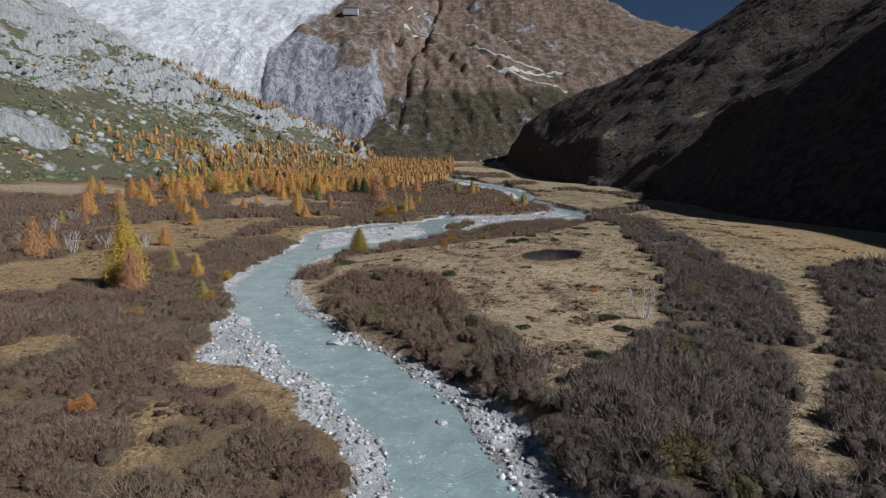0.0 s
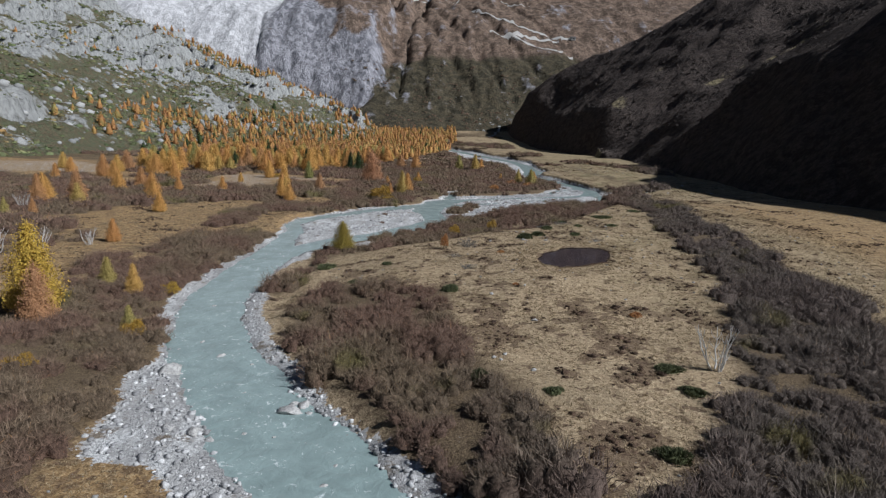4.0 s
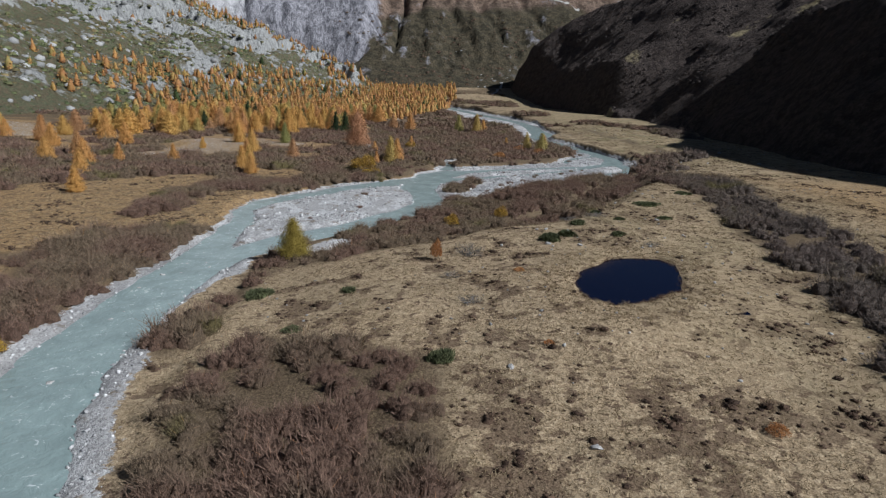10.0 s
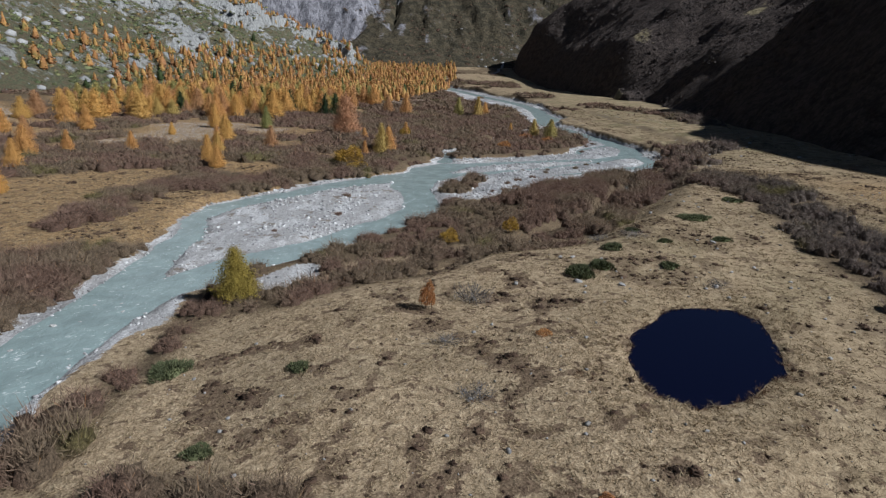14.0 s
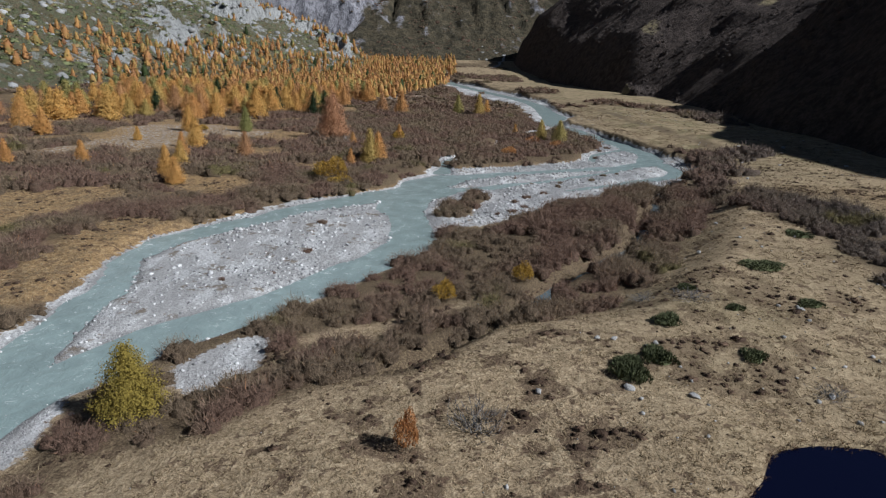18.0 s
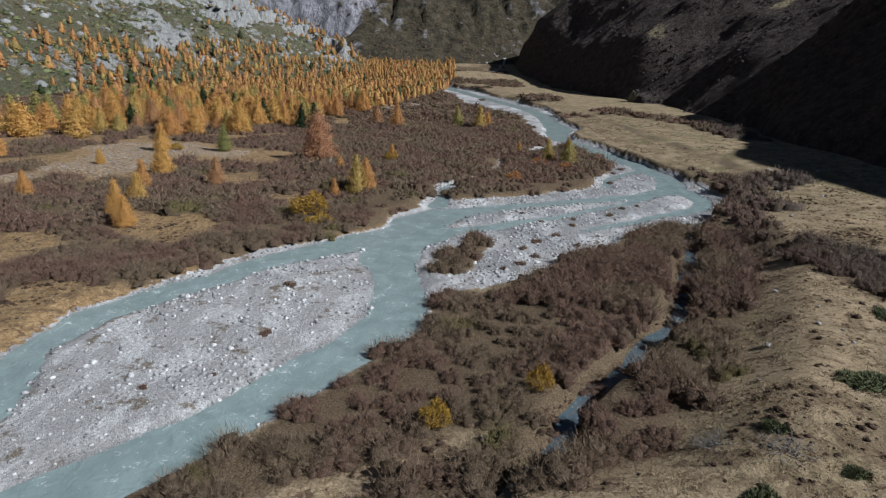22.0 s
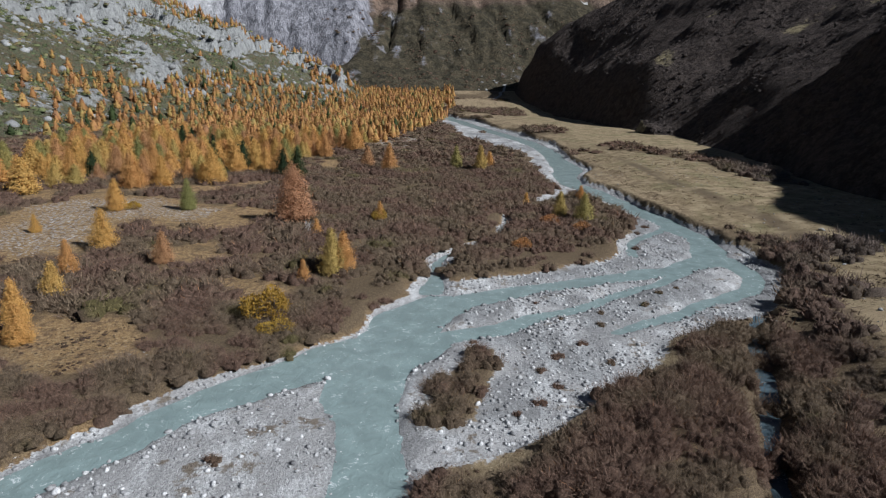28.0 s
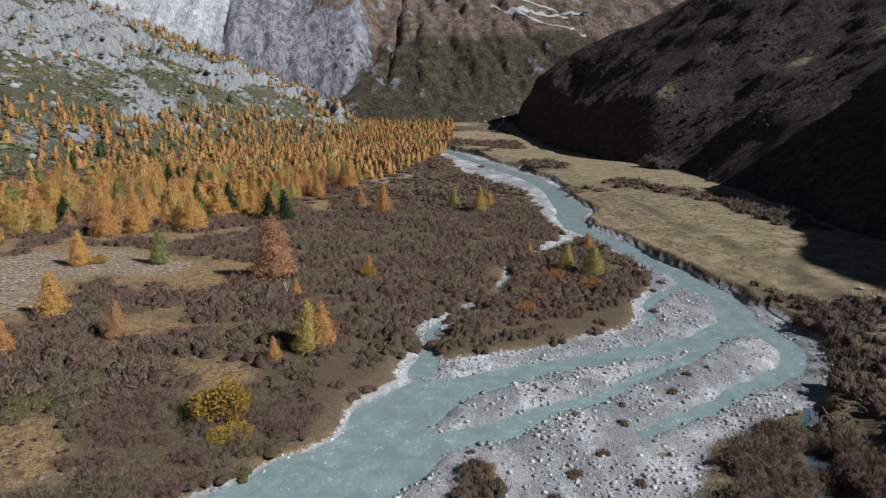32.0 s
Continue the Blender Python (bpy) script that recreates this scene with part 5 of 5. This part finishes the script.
def forest():
    X, Y, rng = jitter(-330, 10, 225, 900, 5.9, 61)
    front = np.interp(X, [-330, -110, -80, -55, -40, -20, 0, 10], [330, 228, 248, 262, 300, 390, 520, 640])
    hill = left_hill(X, Y)[0]
    top = np.interp(X, [-330, -220, -150, -90, 0], [10, 26, 30, 24, 16])
    dense = np.where(hill < top + 16 * fbm(X, Y, 50, 3, 47), 1.0, 0.04 * smooth(fbm(X, Y, 60, 3, 67), -0.3, 0.3))
    _, flank, crest = left_forms(X, Y)
    dense = np.maximum(dense, (0.55 * smooth(40 - np.abs(flank - crest), 0, 34) + 0.08 * smooth(fbm(X, Y, 45, 3, 64), 0, 0.3)) * (Y > 420))
    dense = np.where(X < -120 - 0.1 * (Y - 300), dense * smooth(Y, 300, 480), dense)
    keep = (Y > front + 8 * fbm(X, Y, 25, 2, 68)) & (rng.random(len(X)) < dense * 0.93) & (Y < 880)
    X, Y = X[keep], Y[keep]
    order = np.argsort(np.hypot(X + 40, Y - 190))
    for i in order[:250]:
        if turn.random() < 0.04:
            plant(pine, X[i], Y[i], turn.uniform(0.5, 0.85), "dark green pine among golden larches", "tree", "forest pines", turn.uniform(0, 360))
        else:
            plant(turn.choice(near_larch + far_larch), X[i], Y[i], turn.uniform(0.45, 0.82), "golden autumn larch in the hillside forest", "tree", "larch forest", turn.uniform(0, 360), turn.uniform(1.15, 1.6))
    X, Y = X[order[250:]], Y[order[250:]]
    z = land_height(X, Y)
    size = 0.34 + 0.38 * rng.random(len(X))
    wider = 1.15 + 0.6 * rng.random(len(X))
    dark = rng.random(len(X)) < 0.035
    for name, pick, mat, label in (("larch_forest", ~dark, M_forest, "golden and orange autumn larch forest on the hillside"), ("pine_forest", dark, M_pine, "scattered dark green pines among the larches")):
        shapes = [joined([conifer_crown(560 + k, 10, 3.0 + 0.4 * k, 7, 5, 3, 0.62, 0.02, 0.8, dense=0.6, seg=6, rings=4), trunk_shape(5.0, 0.18, 3)]) for k in range(4)]
        tagged(scatter_mesh(name, shapes, X[pick], Y[pick], z[pick], size[pick] * wider[pick], size[pick], 62, mat), label, "forest", kind="stuff")


forest()
for proto in near_larch + far_larch + [yellow_larch, golden_larch, rusty_larch, pine]:
    for o in (*proto.children, proto):
        bpy.data.objects.remove(o)


def bare_tree(x, y, h, seed):
    """A pale birch with several leaning stems and bare limbs."""
    rng = np.random.default_rng(seed)
    z = float(plan(np.array([x]), np.array([y]))[0][0])
    root = new("birch_tree")
    root.matrix_basis = pose(x, y, z)
    for k in range(6):
        a = 2 * math.pi * k / 6 + rng.random()
        lean = 0.15 + 0.3 * rng.random()
        pts = [np.array([0.25 * math.cos(a), 0.25 * math.sin(a), -0.2])]
        for i in range(4):
            pts.append(pts[-1] + np.array([math.cos(a) * lean, math.sin(a) * lean, 1.0]) * h / 4.3 * (0.8 + 0.3 * rng.random()) + rng.normal(size=3) * 0.12)
        cu = bpy.data.curves.new("stem", "CURVE")
        cu.dimensions, cu.bevel_depth, cu.bevel_resolution = "3D", 1.0, 1
        lines = [(pts, 0.075)] + [([p, p + np.array([math.cos(a + s), math.sin(a + s), 1.1]) * h * 0.10, p + np.array([math.cos(a + s) * 1.3, math.sin(a + s) * 1.3, 2.3]) * h * 0.10], 0.03) for p in pts[1:4] for s in (-1.3, 1.1)]
        for line, rad in lines:
            sp = cu.splines.new("POLY")
            sp.points.add(len(line) - 1)
            for i, (q, p) in enumerate(zip(sp.points, line)):
                q.co, q.radius = (*p, 1), rad * (1 - 0.75 * i / (len(line) - 1))
        cu.materials.append(M_birch)
        ob = new("stem", cu)
        ob.parent = root
    return tagged(root, "bare white-stemmed birch at the edge of the scrub", "tree")


bare_tree(20.3, 60.4, 3.7, 3)
bare_tree(-19.5, 214, 2.4, 4)


# ---- cover of the hillsides ----
def cover(name, zfun, box, gap, seed, shapes, mat, chance, size, flat, label, category, heart=0):
    X, Y, rng = jitter(*box, gap, seed)
    z = zfun(X, Y)[0]
    keep = (z > level(Y) + 2.0) & (rng.random(len(X)) < chance(X, Y, z))
    X, Y, z = X[keep], Y[keep], z[keep]
    s = size[0] + (size[1] - size[0]) * rng.random(len(X)) ** 2
    return tagged(scatter_mesh(name, shapes, X, Y, z - 0.1 * s, s, s * flat, seed + 1, mat, heart), label, category, kind="stuff")


SOFT = [mound_shape(380 + k, 24, 0.10) for k in range(5)]
ROUGH = [stone_shape(240 + k) for k in range(6)]
sparse = [mound_shape(370 + k, 20, 0.07) for k in range(4)]
M_crag = stone_material("granite_crag", (0.28, 0.285, 0.275), (0.56, 0.56, 0.545))
M_heathbush = plain_varied("heath_bush", (0.055, 0.046, 0.042), (0.135, 0.112, 0.10))
M_green, gnt, gb = material("alder_green", 0.85, 0.15)
gtone = ramp(gnt, tex(gnt, 0.09, 4, 0.6), [(0.35, (0.10, 0.125, 0.06)), (0.5, (0.165, 0.18, 0.085)), (0.6, (0.22, 0.175, 0.09)), (0.7, (0.32, 0.20, 0.08))])
gnt.links.new(mix(gnt, 1.0, gtone, ramp(gnt, island(gnt), [(0.0, (0.5, 0.5, 0.5)), (1.0, (1.4, 1.4, 1.4))]), "MULTIPLY"), gb.inputs["Base Color"])
cover("hillside_rocks", left_hill, (-430, -20, 150, 760), 4.6, 801, ROUGH, M_crag, lambda x, y, z: 0.55 * smooth(fbm(x, y, 40, 4, 66, 0.6), -0.15, 0.35) + 0.05, (0.6, 3.8), 1.15, "pale granite outcrops and blocks on the hillside", "rocks")
cover("hillside_scrub", left_hill, (-400, -20, 200, 760), 3.2, 803, SOFT, M_green, lambda x, y, z: 0.75 * smooth(fbm(x, y, 26, 4, 69), -0.35, 0.25) * smooth(190 - z, 0, 60) + 0.12, (0.8, 3.0), 0.8, "low green and brown bushes on the rocky hillside", "scrub")
cover("heath_scrub", right_hill, (60, 300, 290, 690), 3.3, 805, SOFT, M_heathbush, lambda x, y, z: 0.75 * smooth(fbm(x, y, 24, 4, 79), -0.35, 0.2) + 0.1, (0.7, 2.0), 0.7, "leafless bushes covering the shaded hillside", "scrub")
cover("mountain_scrub", back_mountain, (-150, 330, 745, 960), 6.5, 807, sparse, M_twig, lambda x, y, z: 0.6 * (z < 110) * smooth(fbm(x, y, 40, 3, 85), -0.4, 0.3), (1.5, 3.4), 0.8, "dark bushes at the foot of the mountain", "scrub", MOUND)
cover("scree", back_mountain, (-330, 200, 745, 900), 7.5, 809, ROUGH, M_crag, lambda x, y, z: 0.30 * smooth(fbm(x, y, 55, 3, 86), 0.0, 0.4) * (z < 75), (0.8, 4.5), 0.8, "granite blocks at the foot of the cliff", "rocks")


# ---- single bushes, brushwood and driftwood ----
M_grey = plain_varied("grey_twigs", (0.10, 0.095, 0.09), (0.30, 0.285, 0.27))
M_gold = needle_material("yellow_leaves", [(0.0, (0.36, 0.22, 0.04)), (1.0, (0.42, 0.28, 0.05))])
M_red = needle_material("red_leaves", [(0.0, (0.42, 0.19, 0.075)), (1.0, (0.46, 0.23, 0.085))])


def leafy_bush(x, y, r, h, mat, label, seed):
    """A many-stemmed bush with its autumn leaves still on."""
    rng = np.random.default_rng(seed)
    root = new("leafy_bush")
    root.matrix_basis = pose(x, y, float(plan(np.array([x]), np.array([y]))[0][0])) @ Matrix.Diagonal((r, r, h, 1))
    n = 1900
    p = rng.normal(size=(n, 3))
    p /= np.linalg.norm(p, axis=1, keepdims=True)
    p = p * (0.55 + 0.5 * rng.random((n, 1)) ** 0.5) * (1 + 0.18 * np.sin(5 * p[:, :1] + 3 * p[:, 1:2]))
    p[:, 2] = np.abs(p[:, 2]) * 0.75 + 0.28
    a = new("stems", shape_mesh("stems", shrub_shape(seed, 30, 2, 0.02), M_twig))
    b = new("leaves", shape_mesh("leaves", blades(p, p + rng.normal(size=(n, 3)) * 0.07, 0.032, rng), mat))
    a.parent = b.parent = root
    return tagged(root, label, "bush", "autumn bushes")


for k, (x, y, r, h, m, text) in enumerate([(-16, 176.5, 2.6, 3.0, M_gold, "broad golden-leaved willow bush over the scrub"), (-14, 173, 2.0, 1.0, M_gold, "low bright yellow bush at the scrub edge"), (18.3, 73.4, 0.55, 0.45, M_red, "small orange-red bush in the dry meadow"),
                                            (0.3, 103.5, 0.55, 1.9, M_red, "small orange larch sapling in the meadow"), (7.8, 98.3, 0.5, 0.3, M_red, "low red-brown bilberry cushion in the meadow"), (8.2, 83.6, 0.35, 0.25, M_red, "low red-brown bilberry cushion in the meadow"),
                                            (-27, 70, 1.1, 1.3, M_gold, "yellow-leaved bush among brown scrub"), (-23, 38, 0.8, 1.0, M_red, "small orange bush among brown scrub"), (-30, 84, 1.2, 1.2, M_gold, "yellow-leaved bush among brown scrub"), (-31, 61, 1.2, 1.1, M_gold, "yellow-leaved bush among brown scrub"),
                                            (27, 220, 1.6, 1.6, M_red, "rust-coloured bush beside the river"), (22, 224, 1.8, 1.8, M_red, "rust-coloured bush beside the river"), (15, 207, 1.5, 1.4, M_red, "rust-coloured bush beside the river"), (-9, 225, 1.4, 2.0, M_gold, "olive-yellow bush over the scrub"),
                                            (-58, 232, 2.0, 1.2, M_gold, "low golden bush beside the stony clearing"), (9, 131, 0.9, 1.6, M_gold, "yellow-leaved bush among brown scrub"), (2, 127, 1.0, 1.5, M_gold, "yellow-leaved bush among brown scrub")]):
    leafy_bush(x, y, r, h, m, text, 900 + k)
for k, (x, y, r, h) in enumerate([(3.6, 105.3, 1.2, 1.1), (22.7, 108, 0.9, 0.35), (17, 122.3, 1.1, 0.35), (1.7, 98.2, 0.9, 0.4), (3.2, 91.6, 0.9, 0.4), (19.8, 120.5, 1.3, 0.3)]):
    ob = new("dead_bush", shape_mesh("dead_bush", shrub_shape(940 + k, 70, 5, 0.02, 1.2), M_grey))
    ob.matrix_basis = pose(x, y, float(plan(np.array([x]), np.array([y]))[0][0]), 0, 0, 40 * k) @ Matrix.Diagonal((r, r, h, 1))
    tagged(ob, "dead bush of bare grey twigs lying in the meadow", "bush", "dead bushes")
bits = random.Random(17)
for k, (x, y, r) in enumerate([(-12.9, 151, 0.9), (-12.2, 140, 0.7), (-18, 131, 0.45), (-14, 133, 0.35), (12, 166, 0.7), (14, 169, 0.9), (17, 172, 0.8), (11, 160, 0.8), (13, 163, 0.7), (20, 177, 0.7), (16, 178.5, 0.5), (27, 184, 0.8),
                               (30, 188, 0.7), (21, 181, 0.6), (33, 190, 0.5), (34, 211, 0.9), (37, 221, 0.8), (40, 226, 0.9), (40, 236, 0.9), (19, 168, 0.7), (9, 158, 0.6), (6, 172, 0.5), (14, 184, 0.5)]):
    ob = new("shrub", bpy.data.meshes["shrub"] if k % 2 else bpy.data.meshes["shrub.001"])
    ob.matrix_basis = pose(x, y, float(plan(np.array([x]), np.array([y]))[0][0]), 0, 0, bits.uniform(0, 360)) @ Matrix.Diagonal((r, r, r * 0.75, 1))
    tagged(ob, "small brown shrub growing on the bare gravel", "shrub", "gravel bar shrubs")


# ---- roads, house and torrent on the mountain ----
def on_mountain(x, y):
    return back_mountain(x, y)[0] + 0.8


M_road, rnt, rb = material("pale_gravel_road", 0.9, 0.2)
rnt.links.new(ramp(rnt, tex(rnt, 0.4, 4), [(0.3, (0.38, 0.365, 0.34)), (0.7, (0.54, 0.53, 0.50))]), rb.inputs["Base Color"])
for pts in ([(-186, 1038, 2), (-150, 1022, 2.4), (-129, 1018, 2.4), (-94, 1029, 2)], [(-154, 1128, 2), (-120, 1135, 2.4), (-95, 1142, 2), (-41, 1250, 2)], [(-78, 1118, 2), (-37, 1150, 2.4), (16, 1165, 2)], [(35, 1078, 2), (79, 1038, 3), (115, 1023, 3)],
            [(61, 998, 5), (94, 990, 6), (130, 996, 5), (185, 1005, 4)], [(115, 1023, 3), (145, 1012, 4), (185, 1005, 4)], [(94, 986, 4), (139, 962, 4), (181, 959, 3)], [(30, 1200, 2), (69, 1190, 2.5), (106, 1140, 2.5), (137, 1135, 2)]):
    tagged(strip("mountain_road", pts, M_road, on_mountain, 0.6), "pale mountain road with retaining walls across the slope", "road", kind="structure")
tagged(strip("torrent", [(66, 800, 0.6), (63, 787, 1.4), (62, 774, 0.8), (57, 760, 1.6), (55, 730, 1.2), (46, 690, 2)], M_rock, lambda x, y: np.maximum(back_mountain(x, y)[0], plan(x, y)[0]) + 0.2), "pale stony torrent bed at the foot of the mountain", "stream bed", kind="structure")


def box_shape(w, d, h):
    bm = bmesh.new()
    bmesh.ops.create_cube(bm, size=1.0, matrix=Matrix.Translation((0, 0, h / 2)) @ Matrix.Diagonal((w, d, h, 1)))
    bmesh.ops.bevel(bm, geom=bm.edges[:], offset=min(w, d, h) * 0.03, segments=1, affect="EDGES")
    return bm


def part(name, bm, mat, parent, label=""):
    me = bpy.data.meshes.new(name)
    bm.to_mesh(me)
    bm.free()
    me.materials.append(mat)
    ob = new(name, me)
    ob.parent = parent
    return tagged(ob, label)


M_plaster, plnt, plb = material("plaster", 0.9, 0.2)
plnt.links.new(ramp(plnt, tex(plnt, 0.8, 4), [(0.3, (0.42, 0.41, 0.39)), (0.7, (0.56, 0.55, 0.53))]), plb.inputs["Base Color"])
M_slate, snt, sb = material("roof_slate", 0.8, 0.3)
snt.links.new(ramp(snt, tex(snt, 1.5, 4), [(0.3, (0.09, 0.09, 0.095)), (0.7, (0.17, 0.165, 0.16))]), sb.inputs["Base Color"])
M_pane, _, pb2 = material("window_glass", 0.05, 0.5)
pb2.inputs["Base Color"].default_value = (0.02, 0.025, 0.03, 1)


def house(name, x, y, w, d, h, floors, across, label):
    root = new(name)
    root.matrix_basis = pose(x, y, float(back_mountain(np.array([x]), np.array([y]))[0][0]) - 1.0)
    part("wall", box_shape(w, d, h), M_plaster, root)
    bm = bmesh.new()
    v = [bm.verts.new(p) for p in ((-w / 2 - 0.6, -d / 2 - 0.8, h), (w / 2 + 0.6, -d / 2 - 0.8, h), (w / 2 + 0.6, d / 2 + 0.8, h), (-w / 2 - 0.6, d / 2 + 0.8, h), (-w / 2 - 0.6, 0, h + d * 0.3), (w / 2 + 0.6, 0, h + d * 0.3))]
    for f in ((0, 1, 5, 4), (2, 3, 4, 5), (1, 2, 5), (3, 0, 4), (3, 2, 1, 0)):
        bm.faces.new([v[i] for i in f])
    part("roof", bm, M_slate, root, "dark slate gable roof")
    for i in range(floors):
        for j in range(across):
            bm = box_shape(1.2, 0.16, 1.5)
            bmesh.ops.translate(bm, verts=bm.verts, vec=(-w / 2 + w * (j + 0.5) / across, -d / 2 - 0.05, 1.2 + i * 2.9))
            part("window", bm, M_pane, root)
    return tagged(root, label, "house")


house("hotel", -172, 1128, 26, 12, 12, 4, 8, "pale four-storey mountain hotel beside the pass road")
house("hut", 188, 1003, 7, 5, 4, 1, 3, "small stone hut at the end of the road terrace")
for k, (x, y, h) in enumerate([(-66, 97, 3.2), (-60, 99, 3.8), (-57, 104, 3.0), (-70, 92, 3.5), (-52, 107, 2.8), (-75, 118, 3.6), (-84, 140, 3.8), (-35, 30, 2.4)]):
    bare_tree(x, y, h, 20 + k)
